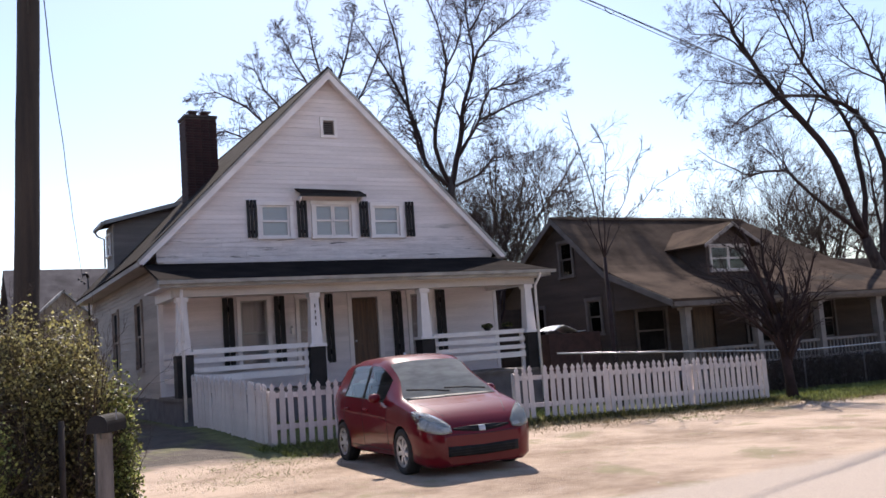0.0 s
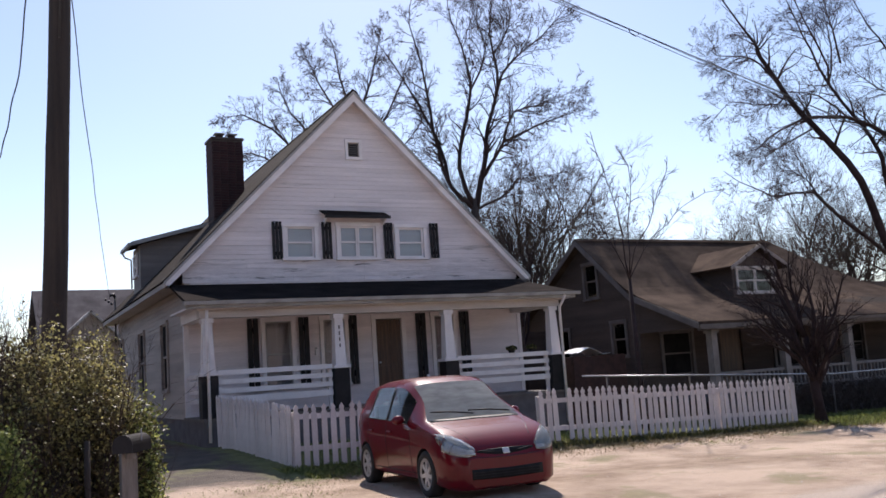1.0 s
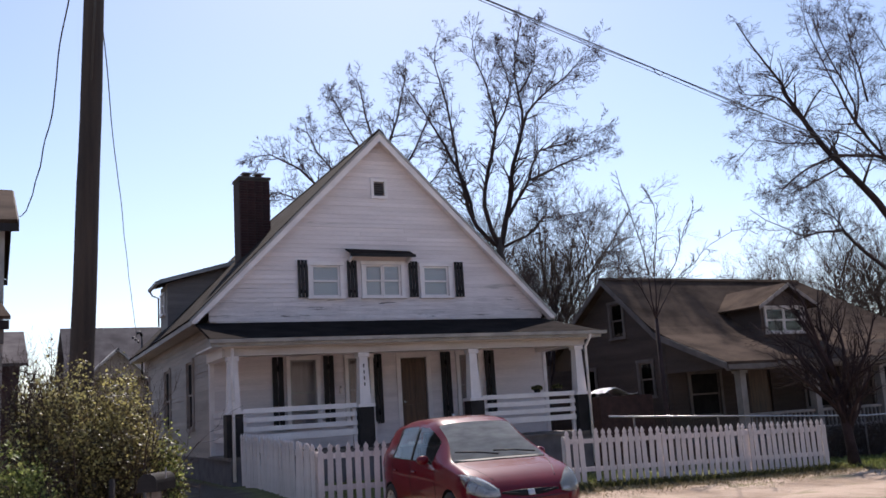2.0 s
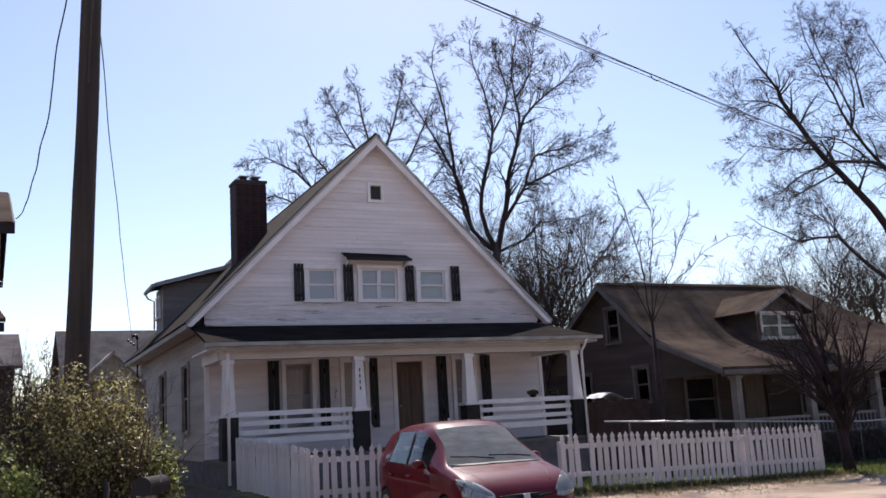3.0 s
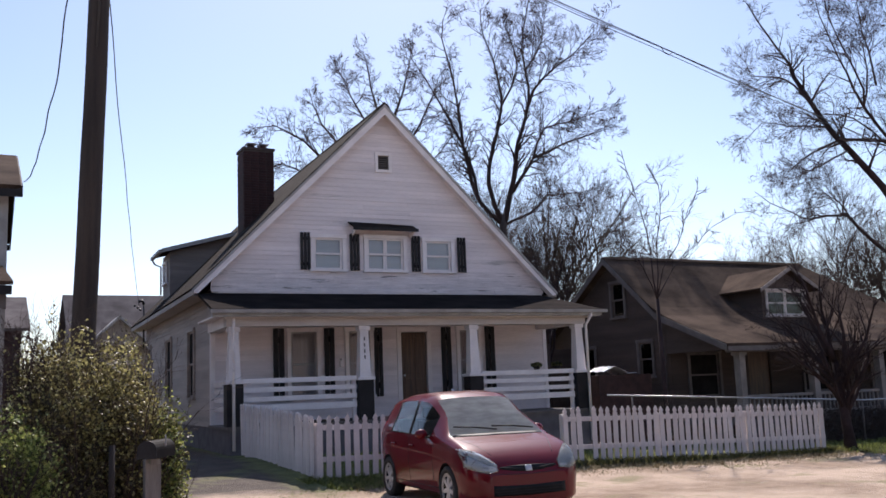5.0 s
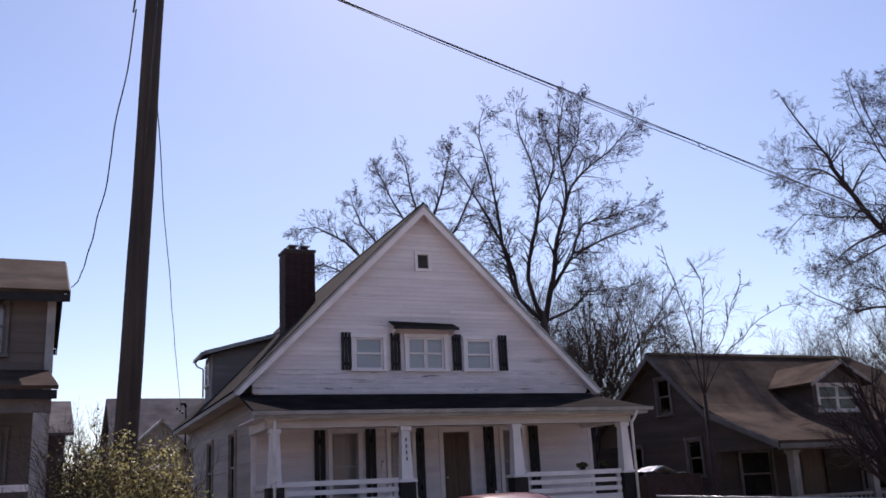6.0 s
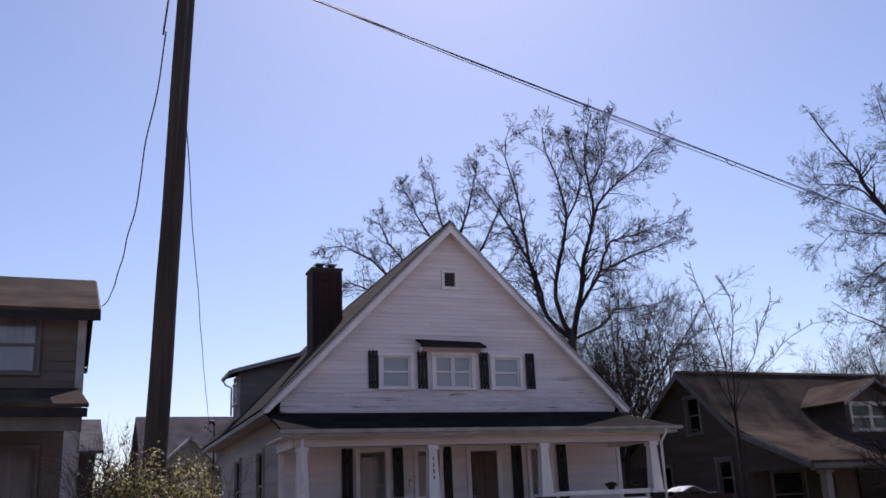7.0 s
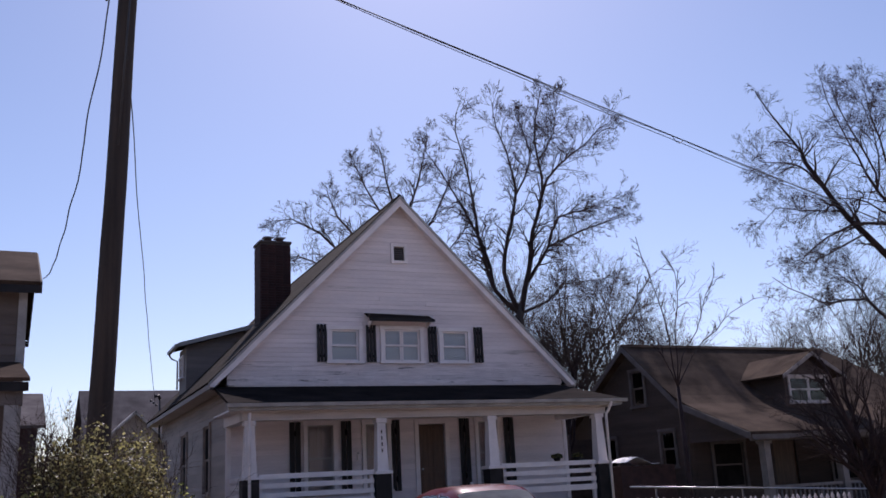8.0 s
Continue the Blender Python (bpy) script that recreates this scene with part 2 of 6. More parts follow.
def siding(parent, a0, a1, z0, z1, face, holes, mat, along="x", out=-1, step=0.114, limits=None, name="siding_board", joints=3.1):
    """Lapped boards, each one a wedge of its own, cut at the openings and at butt joints."""
    k, z = 0, z0
    while z < z1 - 0.01:
        top = min(z + step, z1)
        lo, hi = limits((z + top) / 2) if limits else (a0, a1)
        cuts = [(h[0], h[1]) for h in holes if h[2] < (z + top) / 2 < h[3]]
        rnd = random.Random(int(z * 1000) + int(a0 * 77))
        for s0, s1 in cut_spans(lo, hi, cuts):
            marks = [s0]
            while s1 - marks[-1] > joints * 1.6:
                marks.append(marks[-1] + joints * rnd.uniform(0.6, 1.3))
            marks.append(s1)
            for m0, m1 in zip(marks, marks[1:]):
                thick = 0.021 + rnd.uniform(-0.006, 0.006)
                bm = bmesh.new()
                ring = [(0, 0), (out * thick, 0), (out * 0.006, top - z + 0.008), (0, top - z + 0.008)]
                sag = rnd.uniform(-0.003, 0.003)
                if along == "x":
                    prism(bm, [(m0 + 0.001, face + d, z + h + sag) for d, h in ring], (m1 - m0 - 0.002, 0, 0))
                else:
                    prism(bm, [(face + d, m0 + 0.001, z + h + sag) for d, h in ring], (0, m1 - m0 - 0.002, 0))
                part(name, bm, mat, parent)
        z = top
        k += 1


# ---- ground ----
def smooth(a, b, x):
    t = min(max((x - a) / (b - a), 0), 1)
    return t * t * (3 - 2 * t)


def ground_z(x, y):
    """The height of the lot: level along the street, rising to the white house, falling towards the brown one."""
    z = (smooth(13, 19.5, y) * 0.34 + 0.06 * smooth(8.3, 11, y)) * min(max((14 - x) / 9, 0), 1)
    z -= 0.02 * min(max(x - 11, 0), 14)
    if y < 7.6:
        z -= 0.03 * smooth(7.6, 7.2, y)
    return z


def ground_material():
    """Gravel drive, worn turf and street in one sheet, told apart by uneven borders."""
    m = bpy.data.materials.new("gravel_dirt_and_turf")
    m.use_nodes = True
    n, l = m.node_tree.nodes, m.node_tree.links
    b = n["Principled BSDF"]
    co, sep = n.new("ShaderNodeTexCoord"), n.new("ShaderNodeSeparateXYZ")
    l.new(co.outputs["Object"], sep.inputs[0])

    def noise_node(scale, detail=6, rough=0.6):
        t = n.new("ShaderNodeTexNoise")
        t.inputs["Scale"].default_value, t.inputs["Detail"].default_value, t.inputs["Roughness"].default_value = scale, detail, rough
        l.new(co.outputs["Object"], t.inputs["Vector"])
        return t.outputs["Fac"]

    def math_node(op, a, c=None):
        t = n.new("ShaderNodeMath")
        t.operation = op
        for k, v in enumerate((a, c)):
            if v is None:
                continue
            if isinstance(v, (int, float)):
                t.inputs[k].default_value = v
            else:
                l.new(v, t.inputs[k])
        return t.outputs[0]

    def ramp(fac, *stops):
        t = n.new("ShaderNodeValToRGB")
        e = t.color_ramp.elements
        while len(e) < len(stops):
            e.new(0.5)
        for k, (p, c) in enumerate(stops):
            e[k].position, e[k].color = p, (*c, 1)
        l.new(fac, t.inputs[0])
        return t.outputs[0]

    def blend(fac, a, c):
        t = n.new("ShaderNodeMix")
        t.data_type = "RGBA"
        l.new(fac, t.inputs["Factor"])
        l.new(a, t.inputs["A"])
        l.new(c, t.inputs["B"])
        return t.outputs["Result"]

    big, mid, fine = noise_node(0.5), noise_node(3.0, 9, 0.68), noise_node(45, 5, 0.7)
    gravel = ramp(math_node("MULTIPLY_ADD", fine, 0.5), (0.1, (0.25, 0.170, 0.120)), (0.40, (0.54, 0.41, 0.31)))
    dirt = ramp(mid, (0.3, (0.21, 0.140, 0.095)), (0.7, (0.41, 0.30, 0.21)))
    gravel = blend(ramp(big, (0.42, (0, 0, 0)), (0.62, (1, 1, 1))), gravel, dirt)
    turf = ramp(mid, (0.3, (0.09, 0.105, 0.03)), (0.7, (0.20, 0.20, 0.075)))
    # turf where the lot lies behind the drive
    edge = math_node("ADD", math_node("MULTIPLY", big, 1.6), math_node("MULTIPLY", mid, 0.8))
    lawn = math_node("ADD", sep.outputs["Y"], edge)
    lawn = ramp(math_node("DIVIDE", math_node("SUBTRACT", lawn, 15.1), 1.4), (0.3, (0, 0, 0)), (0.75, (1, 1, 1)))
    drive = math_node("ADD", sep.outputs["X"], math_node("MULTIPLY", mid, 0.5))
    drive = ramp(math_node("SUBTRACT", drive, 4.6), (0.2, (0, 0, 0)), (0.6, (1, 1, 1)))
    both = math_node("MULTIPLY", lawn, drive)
    # soil by the house, darkened beyond its dirt to carry the house's shadow
    shade_soil = ramp(mid, (0.3, (0.055, 0.042, 0.034)), (0.7, (0.12, 0.095, 0.075)))
    col = blend(lawn, gravel, shade_soil)
    col = blend(both, col, turf)
    # bald spots of dry turf in the drive
    spot = noise_node(0.75, 5)
    spot = ramp(spot, (0.57, (0, 0, 0)), (0.64, (0.55, 0.55, 0.55)))
    col = blend(spot, col, turf)
    road = ramp(fine, (0.3, (0.42, 0.345, 0.285)), (0.7, (0.56, 0.46, 0.38)))
    rd = math_node("ADD", sep.outputs["Y"], math_node("MULTIPLY", mid, 0.5))
    rd = ramp(math_node("SUBTRACT", 8.35, rd), (0.3, (0, 0, 0)), (0.6, (1, 1, 1)))
    col = blend(rd, col, road)
    l.new(col, b.inputs["Base Color"])
    b.inputs["Roughness"].default_value = 0.95
    bp = n.new("ShaderNodeBump")
    bp.inputs["Strength"].default_value, bp.inputs["Distance"].default_value = 0.8, 0.04
    l.new(math_node("ADD", fine, math_node("MULTIPLY", mid, 0.8)), bp.inputs["Height"])
    l.new(bp.outputs[0], b.inputs["Normal"])
    return m


def build_ground():
    xs = [-900, -400, -150, -70, -40, -25, -15, -10] + [-8 + 0.5 * i for i in range(90)] + [38, 45, 60, 90, 160, 400, 900]
    ys = [-900, -400, -150, -60, -30, -15, -8, -4, 0, 3, 5, 6, 6.6, 7, 7.3, 7.6, 7.9, 8.3] + [8.8 + 0.4 * i for i in range(36)] + [24, 26, 30, 36, 45, 60, 90, 160, 400, 900]
    verts = [(x, y, ground_z(x, y) + (0.02 * noise.noise((x * 0.9, y * 0.9, 0)) + 0.012 * noise.noise((x * 2.3, y * 2.3, 4)) if 7.6 < y < 22 and abs(x) < 40 else 0)) for y in ys for x in xs]
    w = len(xs)
    faces = [(j * w + i, j * w + i + 1, (j + 1) * w + i + 1, (j + 1) * w + i) for j in range(len(ys) - 1) for i in range(w - 1)]
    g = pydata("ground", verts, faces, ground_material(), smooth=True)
    tagged(g, "sunlit gravel drive with worn turf beside the street", "ground", kind="structure")


build_ground()


# ---- windows, doors, shutters ----
def window(parent, a0, a1, z0, z1, face, along="x", out=-1, trim=0.09, mat=None, blind=True, sashes=1, name="window", cloth=None, glass=None, sash_mat=None):
    """A sash window in its opening: trim proud of the boards, sill, sashes, panes and a blind behind."""
    mat = mat or M_WHITE

    def b(x0, d0, zz0, x1, d1, zz1, bevel=0.0):
        d0, d1 = face + out * d0, face + out * d1
        return bx(x0, d0, zz0, x1, d1, zz1, bevel=bevel) if along == "x" else bx(d0, x0, zz0, d1, x1, zz1, bevel=bevel)

    def join(*bms):
        one = bmesh.new()
        for s in bms:
            me = bpy.data.meshes.new("tmp")
            s.to_mesh(me)
            s.free()
            one.from_mesh(me)
            bpy.data.meshes.remove(me)
        return one
    frame_ = part(name, join(b(a0 - trim, 0.0, z0, a0, 0.045, z1, bevel=0.006), b(a1, 0.0, z0, a1 + trim, 0.045, z1, bevel=0.006),
                             b(a0 - trim - 0.02, 0.0, z1, a1 + trim + 0.02, 0.055, z1 + trim, bevel=0.006)), mat, parent)
    part("sill", b(a0 - trim - 0.03, -0.02, z0 - 0.06, a1 + trim + 0.03, 0.075, z0, bevel=0.008), mat, frame_)
    w = (a1 - a0) / sashes
    for k in range(sashes):
        s0, s1 = a0 + k * w, a0 + (k + 1) * w
        mid = (z0 + z1) / 2
        for lo, hi, d in ((z0, mid + 0.02, -0.03), (mid - 0.02, z1, -0.005)):
            part("sash", join(b(s0 + 0.004, d - 0.03, lo, s0 + 0.05, d, hi), b(s1 - 0.05, d - 0.03, lo, s1 - 0.004, d, hi),
                              b(s0 + 0.05, d - 0.03, lo, s1 - 0.05, d, lo + 0.05), b(s0 + 0.05, d - 0.03, hi - 0.04, s1 - 0.05, d, hi)), sash_mat or (M_GREYTRIM if cloth else mat), frame_)
            pane = part("pane", b(s0 + 0.05, d - 0.018, lo + 0.05, s1 - 0.05, d - 0.012, hi - 0.04), glass or M_GLASS, frame_)
            pane.visible_shadow = False
    if blind:
        part("blind", b(a0 + 0.01, -0.10, z0 + 0.01, a1 - 0.01, -0.09, z1 - 0.01), cloth or M_BLIND, frame_)
    return frame_


def shutter(parent, x0, x1, z0, z1, face, slats=3):
    """Board shutter: upright black boards with gaps, held by two battens."""
    s = part("shutter", bx(x0 + 0.02, face - 0.016, z0 + (z1 - z0) * 0.12, x1 - 0.02, face - 0.002, z0 + (z1 - z0) * 0.2), M_BLACK, parent, "black board shutter")
    part("batten", bx(x0 + 0.02, face - 0.016, z0 + (z1 - z0) * 0.8, x1 - 0.02, face - 0.002, z0 + (z1 - z0) * 0.88), M_BLACK, s)
    w = (x1 - x0) / slats
    for k in range(slats):
        part("board", bx(x0 + k * w + 0.010, face - 0.042, z0, x0 + (k + 1) * w - 0.010, face - 0.017, z1, bevel=0.004), M_BLACK, s)
    return s


# ---- the white house ----
XL, XR, YF, YB = 4.93, 14.12, 22.0, 33.8          # outer wall faces
ZBASE, ZEAVE, ZGABLE, ZPEAK = 0.95, 4.05, 4.14, 9.07
XC = 9.41
PITCH = 0.995


def white_house():
    h = thing("white_house", (XC, 27, ground_z(XC, 22) - 0.1), "white lap-sided gabled house with a deep front porch", "house")
    zg = ground_z(5, 21) - 0.15
    # foundation and side wall
    part("foundation", walling(bmesh.new(), YF + 0.02, YB, zg, ZBASE, XL + 0.03, XL + 0.25, [], "y"), M_CONCRETE, h, "grey block foundation")
    side_holes = [(24.2, 25.05, 1.66, 3.36), (28.0, 28.95, 1.62, 3.38), (32.5, 33.3, 1.62, 3.4)]
    side = part("side_wall", walling(bmesh.new(), YF, YB, ZBASE, ZEAVE + 0.12, XL + 0.03, XL + 0.17, side_holes, "y"), M_SHADESIDING, h)
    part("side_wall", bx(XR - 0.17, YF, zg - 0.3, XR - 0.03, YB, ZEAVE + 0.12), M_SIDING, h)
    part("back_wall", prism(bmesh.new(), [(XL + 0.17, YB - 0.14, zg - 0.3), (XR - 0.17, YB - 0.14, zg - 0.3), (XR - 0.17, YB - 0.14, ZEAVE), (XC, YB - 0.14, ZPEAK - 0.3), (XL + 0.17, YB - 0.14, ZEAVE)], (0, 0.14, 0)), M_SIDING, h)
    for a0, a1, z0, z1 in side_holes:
        window(h, a0 + 0.002, a1 - 0.002, z0 + 0.002, z1 - 0.002, XL + 0.03 - 0.024, "y", -1, trim=0.08, mat=M_SHADESIDING, blind=False, glass=M_DARKPANE)
    part("corner_board", bx(XL - 0.012, YF - 0.032, ZBASE, XL + 0.1, YF + 0.09, ZEAVE, bevel=0.006), M_WHITE, h)
    part("corner_board", bx(XR - 0.1, YF - 0.032, ZBASE, XR + 0.012, YF + 0.09, ZEAVE, bevel=0.006), M_WHITE, h)
    # porch wall
    holes = [(6.86, 7.52, 1.55, 3.15), (8.35, 8.92, 1.55, 3.15), (9.78, 10.50, 1.06, 3.12), (11.45, 12.0, 1.55, 3.15)]
    front = part("front_wall", walling(bmesh.new(), XL + 0.17, XR - 0.17, ZBASE, ZGABLE, YF, YF + 0.14, holes), M_SIDING, h)
    for a0, a1, z0, z1 in (holes[0], holes[1], holes[3]):
        window(h, a0 + 0.002, a1 - 0.002, z0 + 0.002, z1 - 0.002, YF - 0.02, trim=0.10, blind=True, cloth=M_CURTAIN)
    for x0, x1 in ((6.41, 6.70), (7.70, 7.98), (9.02, 9.26), (10.9, 11.2), (12.2, 12.5)):
        shutter(h, x0, x1, 1.50, 3.24, YF - 0.024, 2)
    d = part("front_door", bx(9.80, YF + 0.02, 1.07, 10.48, YF + 0.065, 3.10, bevel=0.005), M_DOOR, h, "brown panelled wooden front door")
    for x0, x1, z0, z1 in ((9.88, 10.11, 2.05, 2.98), (10.17, 10.40, 2.05, 2.98), (9.88, 10.11, 1.2, 1.92), (10.17, 10.40, 1.2, 1.92)):
        part("door_panel", bx(x0, YF + 0.008, z0, x1, YF + 0.024, z1, bevel=0.006), M_DOOR, d)
    part("door_knob", tube_knob((9.86, YF - 0.0, 2.0)), M_METAL, d)
    for a in ((9.66, 1.0, 9.777, 3.24), (10.503, 1.0, 10.62, 3.24)):
        part("door_casing", bx(a[0], YF - 0.045, a[1], a[2], YF - 0.001, a[3], bevel=0.006), M_WHITE, h)
    part("door_casing", bx(9.777, YF - 0.05, 3.122, 10.503, YF - 0.002, 3.24, bevel=0.006), M_WHITE, h)
    # unseen inner walls and floors, added to keep the daylight out of the windows
    part("inner_light_baffle", bx(7.0, YF + 2.8, ZBASE, 12.0, YF + 2.9, 6.0), M_DARKROOM, h)
    part("inner_floor_baffle", bx(XL + 0.17, YF + 0.14, ZBASE - 0.1, XR - 0.17, YB - 0.14, ZBASE), M_DARKROOM, h)
    part("inner_floor_baffle", bx(XL + 0.17, YF + 0.14, 3.75, XR - 0.17, YB - 0.14, 3.85), M_DARKROOM, h)
    # gable
    gh = [(7.50, 8.24, 4.72, 5.52), (8.92, 9.92, 4.72, 5.55), (10.56, 11.30, 4.72, 5.52), (9.28, 9.58, 7.40, 7.78)]
    bm = bmesh.new()
    zs = sorted({ZGABLE, *[g[k] for g in gh for k in (2, 3)], ZPEAK - 0.12})
    for b, t in zip(zs, zs[1:]):
        steps = max(1, int((t - b) / 0.25))
        for k in range(steps):
            lo, hi = b + (t - b) * k / steps, b + (t - b) * (k + 1) / steps
            half_lo, half_hi = [max(4.90 - (z - 4.11) / PITCH, 0.02) for z in (lo, hi)]
            cuts = [(g[0], g[1]) for g in gh if g[2] < (lo + hi) / 2 < g[3]]
            spans = cut_spans(max(XC - half_lo, XL + 0.03), min(XC + half_lo, XR - 0.03), cuts)
            for i, (s0, s1) in enumerate(spans):
                t0 = max(XC - half_hi, XL + 0.03) if i == 0 else s0
                t1 = min(XC + half_hi, XR - 0.03) if i == len(spans) - 1 else s1
                prism(bm, [(s0, YF, lo), (s1, YF, lo), (t1, YF, hi), (t0, YF, hi)], (0, 0.14, 0))
    gable = part("gable_wall", bm, M_SIDING, h)
    for k, (a0, a1, z0, z1) in enumerate(gh[:3]):
        window(h, a0 + 0.002, a1 - 0.002, z0 + 0.002, z1 - 0.002, YF - 0.02, trim=0.10, sashes=2 if k == 1 else 1)
    for x0, x1 in ((7.13, 7.40), (8.43, 8.71), (10.14, 10.41), (11.48, 11.75)):
        shutter(h, x0, x1, 4.70, 5.65, YF - 0.024, 3)
    v = part("gable_vent", bx(9.20, YF - 0.06, 7.32, 9.28, YF - 0.001, 7.86, bevel=0.005), M_WHITE, h, "white framed louvre vent")
    part("vent_frame", bx(9.58, YF - 0.06, 7.32, 9.66, YF - 0.001, 7.86, bevel=0.005), M_WHITE, v)
    part("vent_frame", bx(9.28, YF - 0.06, 7.32, 9.58, YF - 0.001, 7.40, bevel=0.005), M_WHITE, v)
    part("vent_frame", bx(9.28, YF - 0.06, 7.78, 9.58, YF - 0.001, 7.86, bevel=0.005), M_WHITE, v)
    for k in range(6):
        z = 7.42 + k * 0.06
        part("louvre", prism(bmesh.new(), [(9.28, YF - 0.03, z), (9.28, YF - 0.022, z), (9.28, YF + 0.03, z + 0.055), (9.28, YF + 0.022, z + 0.055)], (0.3, 0, 0)), M_DIMTRIM, v)
    part("vent_backing", bx(9.28, YF + 0.06, 7.40, 9.58, YF + 0.08, 7.78), M_BLACK, v)
    # little awning over the middle window
    aw = part("window_awning", slab(bmesh.new(), [(8.42, YF - 0.40, 5.80), (10.22, YF - 0.40, 5.76), (10.22, YF - 0.02, 5.93), (8.42, YF - 0.02, 5.97)], 0.03), M_SHINGLE, h, "small shingled hood over the window")
    part("awning_fascia", bx(8.42, YF - 0.42, 5.70, 10.22, YF - 0.40, 5.78), M_BLACK, aw)
    for x in (8.5, 10.12):
        part("bracket", prism(bmesh.new(), [(x, YF - 0.36, 5.74), (x, YF - 0.02, 5.74), (x, YF - 0.02, 5.58)], (0.04, 0, 0)), M_WHITE, aw)
    # main roof, two slopes
    y0, y1 = YF - 0.32, YB + 0.3
    for s in (-1, 1):
        ridge = (XC, ZPEAK + 0.06)
        low = (XC + s * 4.97, ridge[1] - 4.97 * PITCH)
        part("roof_slope", slab(bmesh.new(), [(ridge[0], y0, ridge[1]), (ridge[0], y1, ridge[1]), (low[0], y1, low[1]), (low[0], y0, low[1])], 0.07), M_SHINGLE, h, "brown-grey shingled roof slope")
        # rake board and its moulding
        q = [(XC, ZPEAK - 0.045), (XC + s * 4.93, ZPEAK - 0.045 - 4.93 * PITCH), (XC + s * 4.93, 4.07), (XC + s * 4.83, 4.06), (XC, ZPEAK - 0.25)]
        part("rake_board", prism(bmesh.new(), [(x, y0 - 0.005, z_) for x, z_ in q], (0, 0.035, 0)), M_WHITE, h)
        q = [(XC, ZPEAK + 0.03), (XC + s * 4.97, ZPEAK + 0.03 - 4.97 * PITCH), (XC + s * 4.97, ZPEAK - 0.045 - 4.97 * PITCH), (XC, ZPEAK - 0.045)]
        part("rake_trim", prism(bmesh.new(), [(x, y0 - 0.03, z_) for x, z_ in q], (0, 0.026, 0)), M_GREYTRIM, h)
        q = [(XC, ZPEAK - 0.10), (XC + s * 4.9, ZPEAK - 0.10 - 4.9 * PITCH), (XC + s * 4.9, ZPEAK - 0.13 - 4.9 * PITCH), (XC, ZPEAK - 0.13)]
        part("soffit", prism(bmesh.new(), [(x, y0 + 0.035, z_) for x, z_ in q], (0, 0.28, 0)), M_WHITE, h)
        part("eave_fascia", bx(low[0] - s * 0.02, y0, low[1] - 0.16, low[0] - s * 0.05, y1, low[1] - 0.045), M_SHADESIDING, h)
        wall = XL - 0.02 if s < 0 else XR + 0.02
        part("eave_soffit", bx(low[0] - s * 0.052, YF + 0.1, low[1] - 0.15, wall, y1, low[1] - 0.13), M_SHADESIDING, h)
    part("ridge_cap", prism(bmesh.new(), [(XC - 0.13, y0, ZPEAK - 0.03), (XC, y0, ZPEAK + 0.1), (XC + 0.13, y0, ZPEAK - 0.03)], (0, y1 - y0, 0)), M_SHINGLE, h)
    # porch roof, hipped at one end and plain at the other
    pe, pl, pr = 19.55, 4.50, 14.36
    ze, zt = 3.50, 4.10
    part("porch_hip", slab(bmesh.new(), [(pr, pe, ze), (pr, YF - 0.03, ze), (14.0, YF - 0.03, zt)], 0.06), M_PORCHROOF, h)
    part("porch_end_wall", prism(bmesh.new(), [(4.86, pe + 0.35, 3.36), (4.86, YF - 0.03, 3.36), (4.86, YF - 0.03, zt - 0.09)], (0.06, 0, 0)), M_SHADESIDING, h)
    bm = bmesh.new()
    slab(bm, [(pl, pe, ze), (pr, pe, ze), (14.0, YF - 0.03, zt), (4.62, YF - 0.03, zt)], 0.06)
    proof = part("porch_roof", bm, M_PORCHROOF, h, "low shingled porch roof")
    # fascia and gutter are greyed in colour to carry the shade along the eave
    part("porch_fascia", bx(pl, pe - 0.012, ze - 0.17, pr, pe + 0.02, ze - 0.065, bevel=0.004), M_GREYTRIM, h)
    part("porch_ceiling", bx(4.62, pe + 0.03, 3.36, pr - 0.1, YF - 0.03, 3.40), M_WHITE, h, "white boarded porch ceiling")
    for x in (pr - 0.04,):
        part("porch_gable_end", prism(bmesh.new(), [(x, pe + 0.03, 3.33), (x, YF - 0.03, 3.33), (x, YF - 0.03, ze - 0.075), (x, pe + 0.03, ze - 0.075)], (0.04, 0, 0)), M_WHITE, h)
    g = part("gutter", prism(bmesh.new(), [(pl - 0.05, pe - 0.13, ze - 0.02), (pl - 0.05, pe - 0.11, ze - 0.10), (pl - 0.05, pe - 0.014, ze - 0.10), (pl - 0.05, pe - 0.014, ze - 0.02)], (pr - pl + 0.16, 0, 0)), M_GREYTRIM, h, "white metal gutter, greyed in colour for the shade")
    tube("downspout", [(14.0, pe - 0.07, ze - 0.1), (14.0, pe + 0.02, 3.28), (13.98, 19.74, 3.1), (13.98, 19.74, 0.2)], 0.035, M_WHITE, h)
    tube("downspout", [(4.98, 19.70, 3.3), (4.98, 19.74, 3.05), (4.98, 19.74, 0.5)], 0.035, M_WHITE, h)
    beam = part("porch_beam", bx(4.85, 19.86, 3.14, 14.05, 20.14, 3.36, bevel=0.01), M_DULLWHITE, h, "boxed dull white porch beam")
    part("porch_beam", bx(4.85, 20.14, 3.14, 5.10, YF - 0.03, 3.358, bevel=0.01), M_WHITE, h)
    part("porch_beam", bx(13.8, 20.14, 3.14, 14.05, YF - 0.03, 3.358, bevel=0.01), M_WHITE, h)
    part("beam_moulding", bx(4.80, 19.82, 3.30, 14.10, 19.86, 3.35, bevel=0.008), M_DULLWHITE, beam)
    # porch floor and skirt
    fl = part("porch_floor", bx(4.86, 19.78, 0.93, 14.08, YF - 0.03, 1.0), M_DIMTRIM, h, "dark painted board porch floor")
